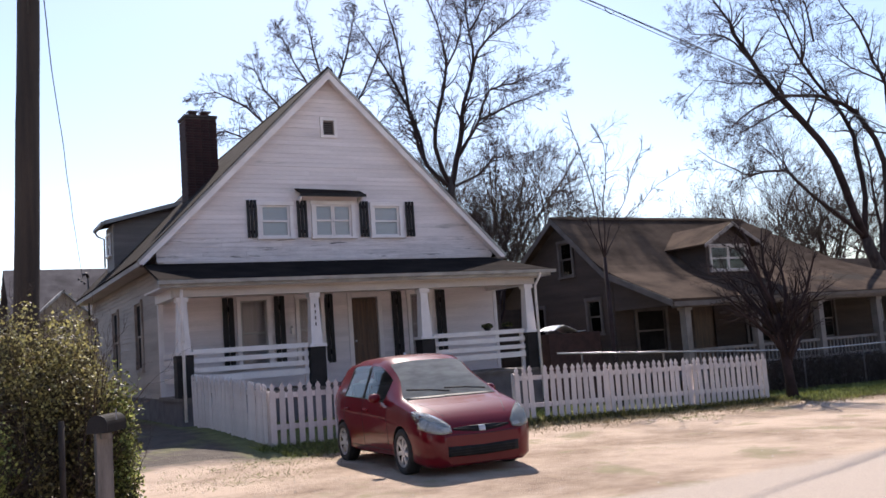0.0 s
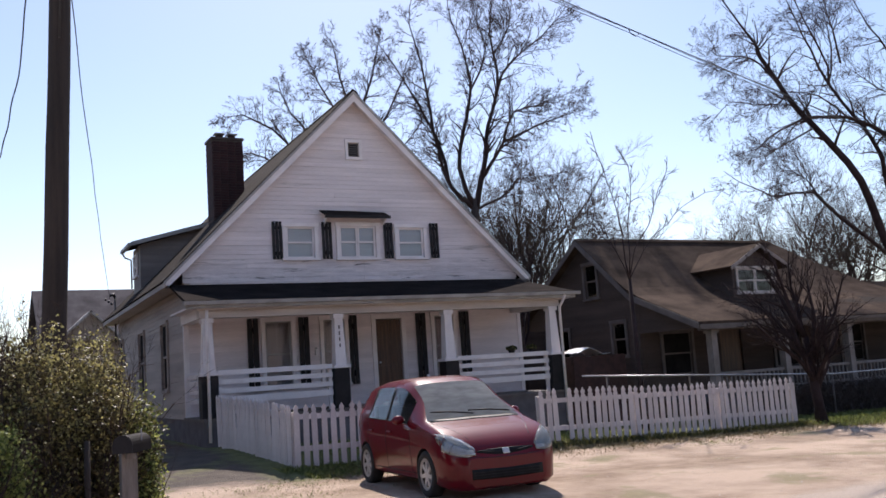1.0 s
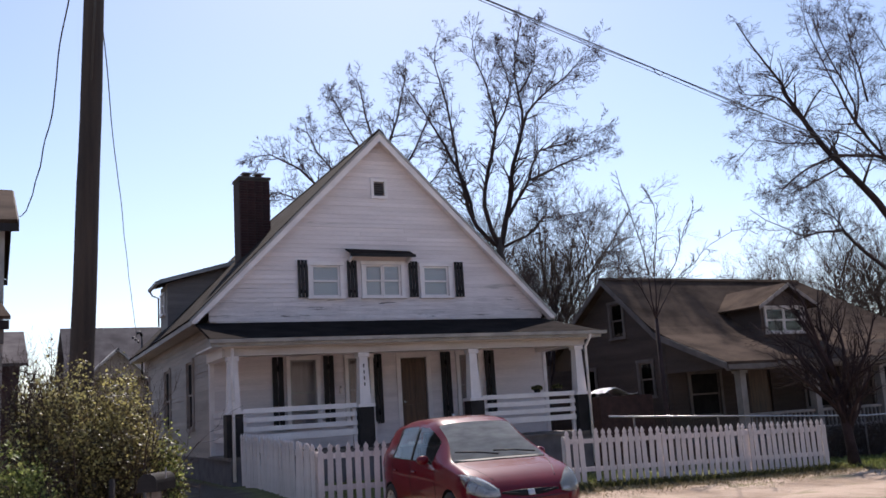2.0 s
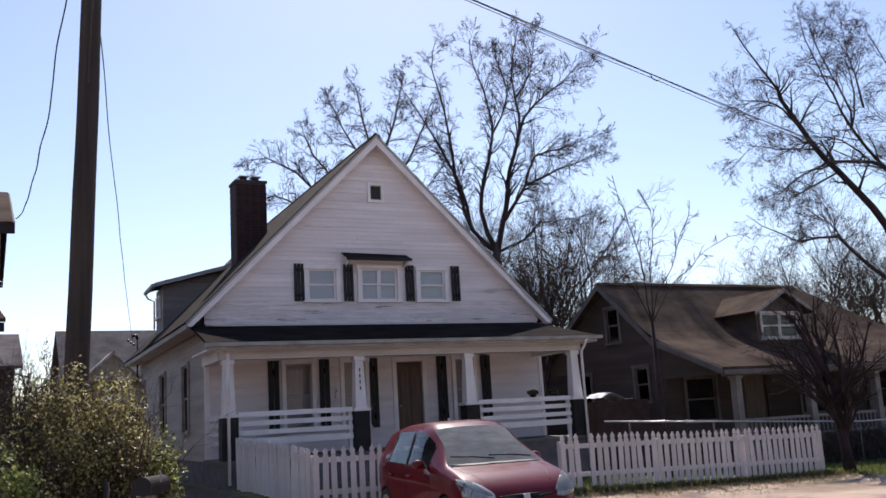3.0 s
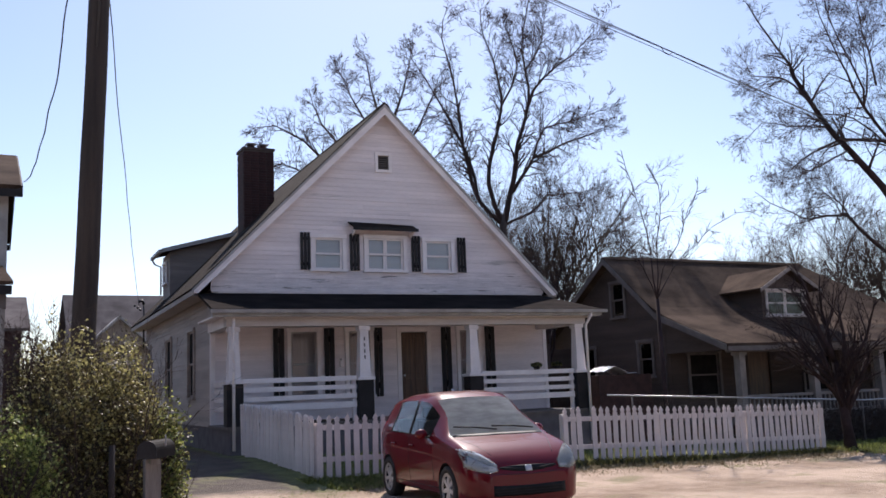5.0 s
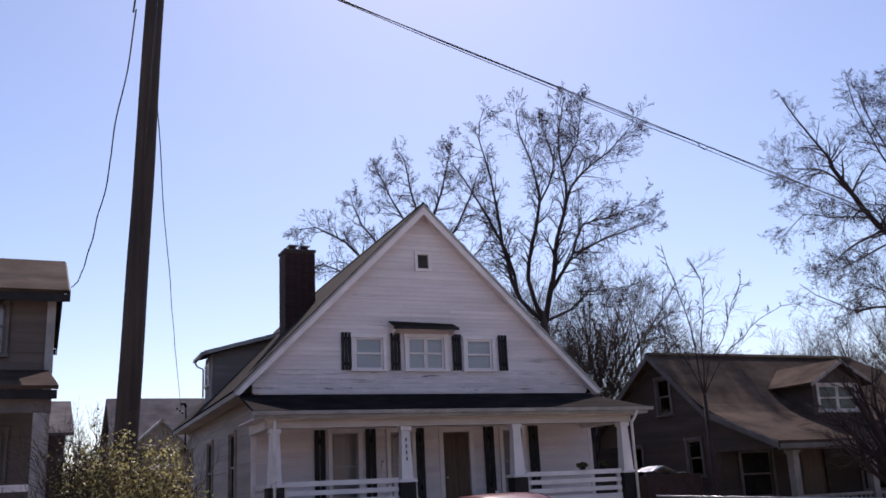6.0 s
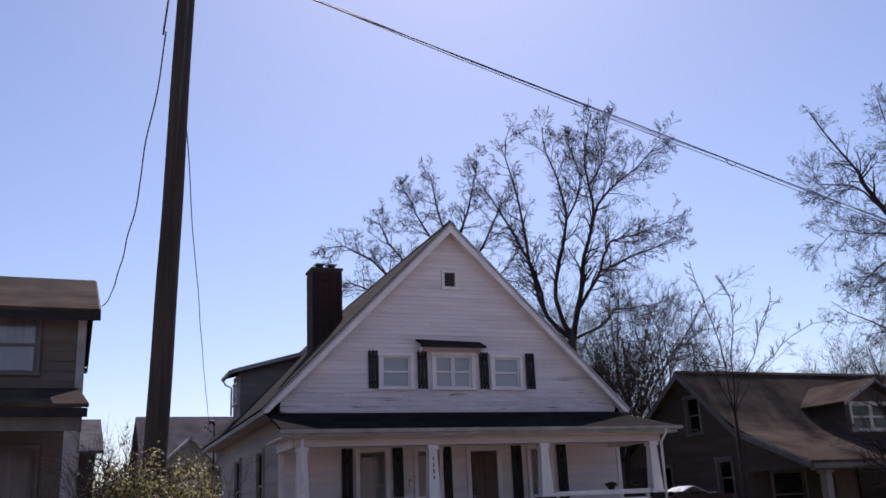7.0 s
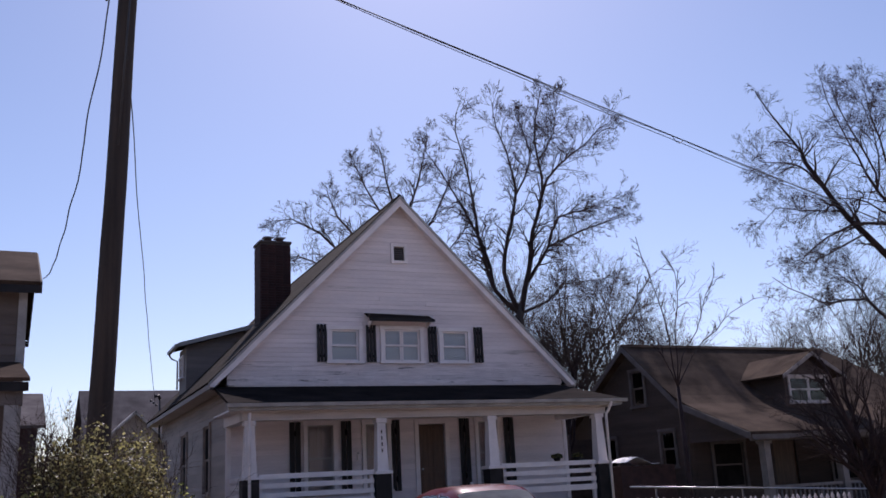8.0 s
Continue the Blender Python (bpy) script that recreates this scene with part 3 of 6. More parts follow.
    part("porch_skirt", bx(4.92, 19.84, zg - 0.4, 14.02, 19.98, 0.93), M_CONCRETE, h, "grey block porch skirt")
    part("porch_skirt", bx(4.92, 19.98, zg - 0.4, 5.06, YF, 0.93), M_CONCRETE, h)
    part("porch_skirt", bx(13.88, 19.98, zg - 0.4, 14.02, YF, 0.93), M_CONCRETE, h)
    for k in range(4):
        part("porch_step", bx(8.9, 19.50 - 0.28 * k, zg - 0.3, 10.2, 19.84 - 0.28 * k - (0.06 if k == 0 else 0.062), 0.78 - 0.18 * k, bevel=0.01), M_CONCRETE, h)
    # stair rails
    for x in (10.12,):
        r = part("stair_rail", prism(bmesh.new(), [(x, 19.78, 1.62), (x, 18.72, 0.98), (x, 18.72, 0.90), (x, 19.78, 1.54)], (0.05, 0, 0)), M_WHITE, h, "white sloping stair rail")
        for y, z0, z1 in ((18.78, 0.1, 0.93), (19.70, 0.7, 1.49)):
            part("rail_post", bx(x + 0.003, y - 0.03, z0, x + 0.047, y + 0.03, z1), M_WHITE, r)
    lamp = part("porch_lamp", bx(8.10, YF - 0.10, 2.28, 8.19, YF - 0.03, 2.42, bevel=0.015), M_WHITE, h, "small white wall lamp")
    part("lamp_base", bx(8.12, YF - 0.03, 2.30, 8.17, YF - 0.001, 2.48), M_GREYTRIM, lamp)
    # piers and tapered columns
    cols = (5.03, 8.02, 10.84, 13.86)
    for x in cols:
        pier = part("porch_pier", bx(x - 0.18, 19.82, 1.0, x + 0.18, 20.18, 1.90, bevel=0.012), M_BLACK, h, "black painted porch pier")
        part("pier_cap", bx(x - 0.21, 19.79, 1.90, x + 0.21, 20.21, 1.97, bevel=0.012), M_WHITE, pier)
        bm = bmesh.new()
        r = bmesh.ops.create_cone(bm, cap_ends=True, segments=4, radius1=0.135 * 1.414, radius2=0.095 * 1.414, depth=1.07, matrix=Matrix.Translation((x, 20.0, 2.505)) @ Matrix.Rotation(radians(45), 4, "Z"))
        part("porch_column", bm, M_WHITE, h, "white tapered square column")
        part("column_capital", bx(x - 0.13, 19.87, 3.04, x + 0.13, 20.13, 3.139, bevel=0.008), M_WHITE, h)
    # plain bars stand in for the figures on the second column
    for k in range(4):
        part("number_bar", bx(8.005, 19.868 - 0.005 * k, 2.80 - 0.14 * k, 8.026, 19.91, 2.875 - 0.14 * k), M_DARKTAUPE, h, "dark figure plate on the column")
    # railings of wide white boards
    for x0, x1 in ((5.22, 7.83), (11.03, 13.67)):
        rl = part("railing_top", bx(x0, 19.92, 1.90, x1, 20.0, 2.01, bevel=0.008), M_WHITE, h, "white railing of wide horizontal boards")
        for k, z in enumerate((1.30, 1.51, 1.71)):
            part("railing_board", bx(x0 + 0.002, 19.94 + 0.002 * (k % 2), z, x1 - 0.002, 19.97, z + (0.135, 0.105, 0.105)[k], bevel=0.006), M_WHITE, rl)
        for x in (x0 + 0.05, x1 - 0.05):
            part("railing_post", bx(x - 0.04, 19.975, 1.0, x + 0.04, 20.05, 1.90), M_WHITE, rl)
    rl = part("railing_top", bx(4.98, 20.2, 1.86, 5.06, YF - 0.05, 1.97, bevel=0.008), M_WHITE, h)
    for k, z in enumerate((1.30, 1.51, 1.70)):
        part("railing_board", bx(5.0, 20.2, z, 5.03, YF - 0.05, z + 0.11, bevel=0.006), M_WHITE, rl)
    # short shed dormer on the near slope, of taupe boards
    dy0, dy1, dx = 29.0, 30.4, 5.02
    zr = lambda x: ZPEAK + 0.06 - (XC - x) * PITCH
    chk = part("dormer_cheek", prism(bmesh.new(), [(dx, dy0, zr(dx) - 0.1), (dx, dy0, 6.14), (6.97, dy0, 6.70)], (0, 0.12, 0)), M_TAN, h, "taupe boarded dormer side")
    part("dormer_wall", walling(bmesh.new(), dy0 + 0.12, dy1, zr(dx) - 0.1, 6.14, dx, dx + 0.12, [(29.5, 30.1, 5.25, 5.85)], "y"), M_TAN, h)
    window(h, 29.502, 30.098, 5.252, 5.848, dx - 0.01, "y", -1, trim=0.07, blind=False)
    dr = part("dormer_roof", slab(bmesh.new(), [(4.75, dy0 - 0.25, 6.21), (4.75, dy1 + 0.2, 6.21), (7.07, dy1 + 0.2, 6.83), (7.07, dy0 - 0.25, 6.83)], 0.06), M_SHINGLE, h, "shed dormer roof")
    part("dormer_rake", prism(bmesh.new(), [(4.75, dy0 - 0.28, 6.20), (7.07, dy0 - 0.28, 6.82), (7.07, dy0 - 0.28, 6.70), (4.75, dy0 - 0.28, 6.08)], (0, 0.026, 0)), M_GREYTRIM, dr)
    part("dormer_gutter", bx(4.65, dy0 - 0.26, 6.08, 4.745, dy1 + 0.2, 6.17), M_GREYTRIM, dr)
    tube("downspout", [(4.70, dy1 + 0.1, 6.08), (4.77, dy1 + 0.05, 5.94), (4.96, dy1 + 0.04, 5.86), (4.96, dy1 + 0.04, 4.95)], 0.03, M_GREYTRIM, h)
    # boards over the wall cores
    siding(side, YF + 0.1, YB, ZBASE, ZEAVE, XL + 0.03, [(a - 0.08, b + 0.08, c - 0.06, d_ + 0.08) for a, b, c, d_ in side_holes], M_SHADESIDING, "y")
    siding(front, XL + 0.1, XR - 0.1, 1.0, 3.36, YF, [(a - 0.11, b + 0.11, c - 0.06, d_ + 0.11) for a, b, c, d_ in holes], M_SIDING)
    siding(gable, XL, XR, ZGABLE, ZGABLE + 0.57, YF, [], M_PEELED, limits=lambda z: (max(XC - 4.92 + (z - 4.05) / PITCH, XL), min(XC + 4.92 - (z - 4.05) / PITCH, XR)), joints=1.7)
    siding(gable, XL, XR, ZGABLE + 0.57, ZPEAK - 0.30, YF, [(a - 0.11, b + 0.11, c - 0.06, d_ + 0.11) for a, b, c, d_ in gh[:3]] + [(9.2, 9.66, 7.32, 7.86)], M_SIDING,
           limits=lambda z: (max(XC - 4.92 + (z - 4.05) / PITCH, XL), min(XC + 4.92 - (z - 4.05) / PITCH, XR)))
    siding(chk, 5.07, 6.97, 4.55, 6.62, dy0, [], M_TAN, limits=lambda z: (dx + max(0, (z + 0.06 - 6.14) / 0.276), XC - (ZPEAK + 0.02 - z) / PITCH))
    # the whole house stands a little askew to the street
    pivot = Matrix.Translation((XC, 21.2, 0))
    h.matrix_basis = pivot @ Matrix.Rotation(radians(-1.8), 4, "Z") @ pivot.inverted() @ h.matrix_basis
    return h


def tube_knob(at):
    bm = bmesh.new()
    bmesh.ops.create_uvsphere(bm, u_segments=10, v_segments=6, radius=0.03, matrix=Matrix.Translation(at))
    return bm


white_house()


def chimney():
    c = thing("chimney", (7.2, 26.5, 6.4), "tall dark red brick chimney on the roof", "chimney")
    x0, x1, y0, y1, z0, z1 = 6.78, 7.70, 26.0, 26.75, 5.6, 8.82
    part("core", bx(x0 + 0.02, y0 + 0.02, z0, x1 - 0.02, y1 - 0.02, z1 - 0.02), M_MORTAR, c)
    part("crown", bx(x0 - 0.02, y0 - 0.02, z1 - 0.06, x1 + 0.02, y1 + 0.02, z1 + 0.02, bevel=0.012), M_MORTAR, c)
    for k, x in enumerate((7.10, 7.46)):
        bm = bmesh.new()
        bmesh.ops.create_cone(bm, cap_ends=True, segments=14, radius1=0.12, radius2=0.10, depth=0.16, matrix=Matrix.Translation((x, 26.38, z1 + 0.09)))
        part("flue_pot", bm, M_BRICK, c)
        part("flue_cap", bx(x - 0.15, 26.22, z1 + 0.18, x + 0.15, 26.54, z1 + 0.21, bevel=0.008), M_METAL, c)
    bm = bx(0, 0, 0, 0.215, 0.02, 0.068, bevel=0.004)
    whole = bpy.data.meshes.new("brick")
    bm.to_mesh(whole)
    bm.free()
    whole.materials.append(M_BRICK)
    row = 0
    z = 6.3
    while z < z1 - 0.13:
        shift = 0.11 if row % 2 else 0.0
        for i in range(4):
            ob = new("brick", whole)
            ob.parent = c
            ob.matrix_basis = c.matrix_basis.inverted() @ Matrix.Translation((x0 + 0.01 + i * 0.226 + shift * 0.1, y0, z))
        for i in range(3):
            ob = new("brick", whole)
            ob.parent = c
            ob.matrix_basis = c.matrix_basis.inverted() @ Matrix.Translation((x0, y0 + 0.245 + i * 0.226 + shift * 0.2, z)) @ Matrix.Rotation(radians(-90), 4, "Z")
        z += 0.078
        row += 1


chimney()


# ---- the brown bungalow next door ----
def brown_bungalow():
    x0, x1, yr, zr, ye, ze = 17.45, 25.95, 23.42, 5.47, 18.35, 2.51
    yk, zk, kf, kb = 21.1, 3.55, 0.83, 0.65       # where the porch roof breaks from the main pitch
    h = thing("brown_bungalow", (21.7, 23.4, -0.2), "dim brown bungalow with a shingled roof and front dormer", "house")
    zg = -0.45
    holes = [(18.6, 19.7, 1.1, 2.35), (20.9, 21.8, 0.5, 2.5), (23.2, 24.4, 1.1, 2.35)]
    xk, xe = 28.27, 31.0                          # the hipped end: at the break, at the eave
    front = part("front_wall", walling(bmesh.new(), 17.95, 28.0, zg, 3.45, 21.15, 21.3, holes + [(26.3, 27.4, 1.1, 2.35)]), M_DARKSIDE, h)
    part("front_wall", bx(28.0, 21.15, zg, 29.5, 21.3, 2.75), M_DARKSIDE, h)
    for a0, a1, z0, z1 in (holes[0], holes[2], (26.3, 27.4, 1.1, 2.35)):
        window(h, a0 + 0.002, a1 - 0.002, z0 + 0.002, z1 - 0.002, 21.13, trim=0.1, mat=M_DIMTRIM, blind=False, glass=M_DARKPANE)
    part("front_door", bx(20.9, 21.21, 0.5, 21.8, 21.27, 2.5), M_DOOR, h, "dark wooden front door")
    # gable end
    sh = [(22.92, 23.52, 3.6, 4.65), (21.75, 22.35, 1.75, 2.75), (24.6, 25.4, 1.4, 2.7)]
    y_front = lambda z: 21.15 if z < 3.5 else max(21.15, yr - (zr - 0.08 - z) / kf)
    y_back = lambda z: min(27.2, yr + (zr - 0.08 - z) / kb)
    bm = bmesh.new()
    zs = sorted({zg, 2.9, *[s[i] for s in sh for i in (2, 3)], zr - 0.12})
    for b, t in zip(zs, zs[1:]):
        n = max(1, int((t - b) / 0.3)) if t > 2.76 else 1
        for i in range(n):
            lo, hi = b + (t - b) * i / n, b + (t - b) * (i + 1) / n
            spans = cut_spans(y_front(lo), y_back(lo), [(s[0], s[1]) for s in sh if s[2] < (lo + hi) / 2 < s[3]])
            for j, (s0, s1) in enumerate(spans):
                t0 = y_front(hi) if j == 0 else s0
                t1 = y_back(hi) if j == len(spans) - 1 else s1
                prism(bm, [(17.8, s0, lo), (17.8, s1, lo), (17.8, t1, hi), (17.8, t0, hi)], (0.14, 0, 0))
    prism(bm, [(17.8, 18.7, 2.36), (17.8, 21.15, 2.36), (17.8, 21.15, 3.4), (17.8, 18.7, 2.52)], (0.14, 0, 0))
    side = part("gable_wall", bm, M_DARKSIDE, h)
    for a0, a1, z0, z1 in sh:
        window(h, a0 + 0.002, a1 - 0.002, z0 + 0.002, z1 - 0.002, 17.78, "y", -1, trim=0.09, mat=M_DIMTRIM, blind=True, cloth=M_DARKROOM, sash_mat=M_DARKTAUPE)
    part("side_wall", bx(29.5, 21.15, zg, 29.64, 27.2, 2.6), M_DARKSIDE, h)
    part("back_wall", bx(17.94, 27.06, zg, 29.5, 27.2, 2.55), M_DARKSIDE, h)
    # unseen sheets added inside to block daylight behind the windows
    part("inner_light_baffle", bx(18.2, 23.5, zg, 25.3, 23.6, 4.9), M_DARKROOM, h)
    part("inner_floor_baffle", bx(17.95, 21.32, 2.85, 25.49, 27.0, 2.9), M_DARKROOM, h)
    # roof: steep main slopes, the lower one flaring out over the porch
    yb, zb = 27.6, zr - (27.6 - yr) * kb
    right = lambda y: xe + (xk - xe) * (y - ye) / (yk - ye) if y < yk else xk + (x1 - xk) * (y - yk) / (yr - yk)
    # one bent sheet, steep above and flaring over the porch
    profile = [(ye, ze), (20.2, 3.21), (20.75, 3.44), (21.25, 3.72), (21.7, 4.05), (22.1, 4.38), (yr, zr)]
    n = len(profile)
    sheet = [(x, y, z - d) for d in (0, 0.09) for y, z in profile for x in (x0, right(y))]
    quads = [(2 * i, 2 * i + 1, 2 * i + 3, 2 * i + 2) for i in range(n - 1)]
    quads += [tuple(2 * n + q for q in reversed(face)) for face in quads]
    rim = [2 * i for i in range(n)] + [2 * i + 1 for i in reversed(range(n))]
    quads += [(p, 2 * n + p, 2 * n + q, q) for p, q in zip(rim, rim[1:] + rim[:1])]
    pydata("roof_slope", sheet, quads, M_SHINGLE2, h, "worn brown shingled roof flaring over the porch")
    part("roof_slope", slab(bmesh.new(), [(x0, yb, zb), (30.1, yb, zb), (x1, yr, zr), (x0, yr, zr)], 0.08), M_SHINGLE2, h)
    hip = prism(bmesh.new(), [(x1, yr, zr), (xk, yk, zk), (30.1, yb, zb)], (0, 0, -0.07))
    prism(hip, [(xk, yk, zk), (xe, ye, ze), (30.1, yb, zb)], (0, 0, -0.07))
    part("roof_hip", hip, M_SHINGLE2, h, "worn shingled hip end")
    part("ridge_cap", prism(bmesh.new(), [(x0, yr - 0.12, zr - 0.05), (x0, yr, zr + 0.05), (x0, yr + 0.12, zr - 0.05)], (x1 - x0, 0, 0)), M_SHINGLE2, h)
    for x in (x0 - 0.03,):
        for (ya, za), (yc, zc) in (((yr, zr), (yk, zk)), ((yk, zk), (ye, ze)), ((yr, zr), (yb, zb))):
            part("rake_board", prism(bmesh.new(), [(x, ya, za - 0.02), (x, yc, zc - 0.02), (x, yc, zc - 0.2), (x, ya, za - 0.2)], (0.026, 0, 0)), M_DIMTRIM, h)
    part("eave_board", bx(x0 + 0.03, ye - 0.012, ze - 0.2, xe - 0.03, ye + 0.015, ze - 0.075), M_DIMTRIM, h)
    part("gutter", prism(bmesh.new(), [(x0 + 1.8, ye - 0.12, ze - 0.04), (x0 + 1.8, ye - 0.1, ze - 0.13), (x0 + 1.8, ye - 0.016, ze - 0.13), (x0 + 1.8, ye - 0.016, ze - 0.04)], (xe - x0 - 1.8, 0, 0)), M_DIMTRIM, h)
    # porch
    part("porch_floor", bx(17.8, 18.5, 0.38, 30.2, 21.14, 0.5), M_CONCRETE, h, "grey concrete porch floor")
    part("porch_skirt", bx(17.85, 18.58, zg - 0.2, 30.15, 18.72, 0.38), M_CONCRETE, h)
    part("porch_beam", bx(17.8, 18.55, 2.28, 30.2, 18.8, 2.52, bevel=0.01), M_DIMTRIM, h)
    for x in (18.16, 20.86, 23.55, 26.25, 28.95):
        c = part("porch_column", bx(x - 0.10, 18.57, 0.5, x + 0.10, 18.79, 2.28, bevel=0.012), M_TANTRIM, h, "dim tan square porch column")
        part("column_cap", bx(x - 0.13, 18.52, 2.2, x + 0.13, 18.84, 2.279, bevel=0.01), M_TANTRIM, c)
        part("column_base", bx(x - 0.14, 18.51, 0.501, x + 0.14, 18.85, 0.62, bevel=0.01), M_TANTRIM, c)
    for a, b in ((18.32, 20.74), (20.98, 23.43), (23.67, 26.13), (26.37, 28.83)):
        r = part("porch_rail", bx(a, 18.64, 1.06, b, 18.72, 1.14, bevel=0.01), M_TANTRIM, h)
        part("bottom_rail", bx(a, 18.65, 0.60, b, 18.71, 0.66), M_TANTRIM, r)
        n = int((b - a) / 0.16)
        for i in range(n):
            x = a + (b - a) * (i + 0.5) / n
            part("baluster", bx(x - 0.018, 18.66, 0.66, x + 0.018, 18.70, 1.06), M_TANTRIM, r)
    # dormer
    xc, yd = 21.93, 20.42
    roof_z = lambda y: ze + (y - ye) * (zk - ze) / (yk - ye)
    dw = (21.15, 22.68, 3.42, 4.15)
    bm = bmesh.new()
    walling(bm, 20.95, 22.92, roof_z(yd) - 0.1, 4.18, yd, yd + 0.1, [dw])
    prism(bm, [(20.95, yd, 4.18), (22.92, yd, 4.18), (xc, yd, 4.74)], (0, 0.1, 0))
    dm = part("dormer_front", bm, M_DARKSIDE, h, "shingled dormer front with a double window")
    window(dm, dw[0] + 0.003, dw[1] - 0.003, dw[2] + 0.002, dw[3] - 0.002, yd - 0.002, trim=0.07, mat=M_DULLWHITE, blind=False, sashes=2, name="dormer_window")
    for x in (20.95, 22.82):
        part("dormer_cheek", prism(bmesh.new(), [(x, yd + 0.1, roof_z(yd) - 0.1), (x, yd + 0.1, 4.22), (x, 21.95, 4.22)], (0.1, 0, 0)), M_DARKSIDE, h)
    part("dormer_back", bx(21.05, 21.3, 3.9, 22.82, 21.34, 4.4), M_DARKROOM, h)
    for s in (-1, 1):
        e = xc + s * 1.28
        part("dormer_roof", slab(bmesh.new(), [(xc, yd - 0.28, 4.90), (xc, 22.8, 4.90), (e, 22.0, 4.20), (e, yd - 0.28, 4.20)], 0.06), M_SHINGLE2, h)
        part("dormer_rake", prism(bmesh.new(), [(xc, yd - 0.30, 4.89), (e, yd - 0.30, 4.19), (e, yd - 0.30, 4.08), (xc, yd - 0.30, 4.76)], (0, 0.025, 0)), M_TANTRIM, h)
    siding(side, 21.15, 27.2, 0.4, zr - 0.3, 17.8, [(a - 0.1, b + 0.1, c - 0.06, d + 0.1) for a, b, c, d in sh], M_DARKSIDE, "y", step=0.18,
           limits=lambda z: (y_front(z + 0.1), y_back(z + 0.1)))
    return h


brown_bungalow()


# ---- the grey two-storey house ----
def grey_house():
    h = thing("grey_house", (-4, 23, 0.2), "grey two-storey house with a front porch", "house")
    zg, x0, x1, yf, yb = 0.0, -9.0, 0.45, 20.0, 26.2
    holes = [(-1.55, -0.42, 4.66, 5.78), (-6.2, -5.0, 4.66, 5.78), (-1.3, -0.3, 1.2, 3.2), (-3.6, -2.6, 1.2, 3.2), (-6.5, -5.2, 1.9, 3.2)]
    front = part("front_wall", walling(bmesh.new(), x0, x1, zg, 6.0, yf, yf + 0.15, holes), M_DARKTAUPE, h)
    for a0, a1, z0, z1 in holes:
        window(h, a0 + 0.002, a1 - 0.002, z0 + 0.002, z1 - 0.002, yf - 0.02, trim=0.06, mat=M_DIMTRIM, blind=True, cloth=M_CURTAIN, sash_mat=M_DIMTRIM)
    bm = bx(x1 - 0.15, yf + 0.15, zg, x1, yb, 6.0)
    prism(bm, [(x1 - 0.15, yf, 6.0), (x1 - 0.15, yb, 6.0), (x1 - 0.15, 23.1, 7.25)], (0.15, 0, 0))
    part("side_wall", bm, M_DARKTAUPE, h)
    part("side_wall", bx(x0, yf + 0.15, zg, x0 + 0.15, yb, 6.0), M_DARKTAUPE, h)
    part("back_wall", bx(x0 + 0.15, yb - 0.15, zg, x1 - 0.15, yb, 6.0), M_DARKTAUPE, h)
    # unseen wall and floor added so that no daylight crosses the rooms
    part("inner_light_baffle", bx(x0 + 0.3, 22.5, zg, x1 - 0.3, 22.6, 5.9), M_DARKROOM, h)
    part("inner_floor_baffle", bx(x0 + 0.2, yf + 0.2, 3.6, x1 - 0.2, yb - 0.2, 3.7), M_DARKROOM, h)
    part("corner_board", bx(x1 - 0.13, yf - 0.04, zg, x1 + 0.03, yf - 0.001, 6.0), M_GREYTRIM, h, "pale corner board")
    part("corner_board", bx(x1 + 0.001, yf + 0.001, zg, x1 + 0.03, yf + 0.14, 6.0), M_GREYTRIM, h)
    k = (7.35 - 5.93) / (23 - 19.6)
    for e in (19.55, 26.5):
        part("roof_slope", slab(bmesh.new(), [(x0 - 0.3, e, 7.35 - abs(e - 23) * k), (x1 + 0.24, e, 7.35 - abs(e - 23) * k), (x1 + 0.24, 23, 7.35), (x0 - 0.3, 23, 7.35)], 0.08), M_SHINGLE2, h, "brown-grey shingled roof")
        z = 7.35 - abs(e - 23) * k
        part("rake_board", prism(bmesh.new(), [(x1 + 0.242, 23, 7.33), (x1 + 0.242, e, z - 0.02), (x1 + 0.242, e, z - 0.24), (x1 + 0.242, 23, 7.11)], (0.03, 0, 0)), M_BLACK, h)
        part("fascia", bx(x0 - 0.3, e - 0.015, z - 0.24, x1 + 0.24, e + 0.015, z - 0.085), M_BLACK, h)
    # porch
    part("porch_roof", slab(bmesh.new(), [(x0, 17.95, 3.82), (x1 + 0.1, 17.95, 3.82), (x1 - 0.04, yf - 0.045, 4.36), (x0, yf - 0.045, 4.36)], 0.07), M_SHINGLE2, h, "brown shingled porch roof")
    part("porch_fascia", bx(x0, 17.94, 3.58, x1 + 0.08, 17.975, 3.74), M_BLACK, h)
    part("porch_beam", bx(x0, 18.1, 3.35, x1, 18.3, 3.62), M_DIMTRIM, h)
    part("porch_floor", bx(x0, 17.95, 0.0, x1 + 0.05, 19.95, 1.05), M_CONCRETE, h, "grey concrete porch")
    for x in (0.27, -2.9, -6.0, -8.8):
        part("porch_column", bx(x - 0.11, 18.1, 1.05, x + 0.11, 18.3, 3.35, bevel=0.012), M_GREYTRIM, h, "pale square porch post")
    for k_, z in enumerate((1.25, 1.5, 1.75, 2.0)):
        part("railing_board", bx(-2.79, 18.16, z, 0.16, 18.2, z + 0.12, bevel=0.006), M_WHITE if k_ % 2 else M_DOOR, h)
    siding(front, x0, x1 - 0.13, 1.1, 5.95, yf, [(a - 0.1, b + 0.1, c - 0.06, d + 0.1) for a, b, c, d in holes], M_DARKTAUPE, step=0.2, joints=4)


grey_house()


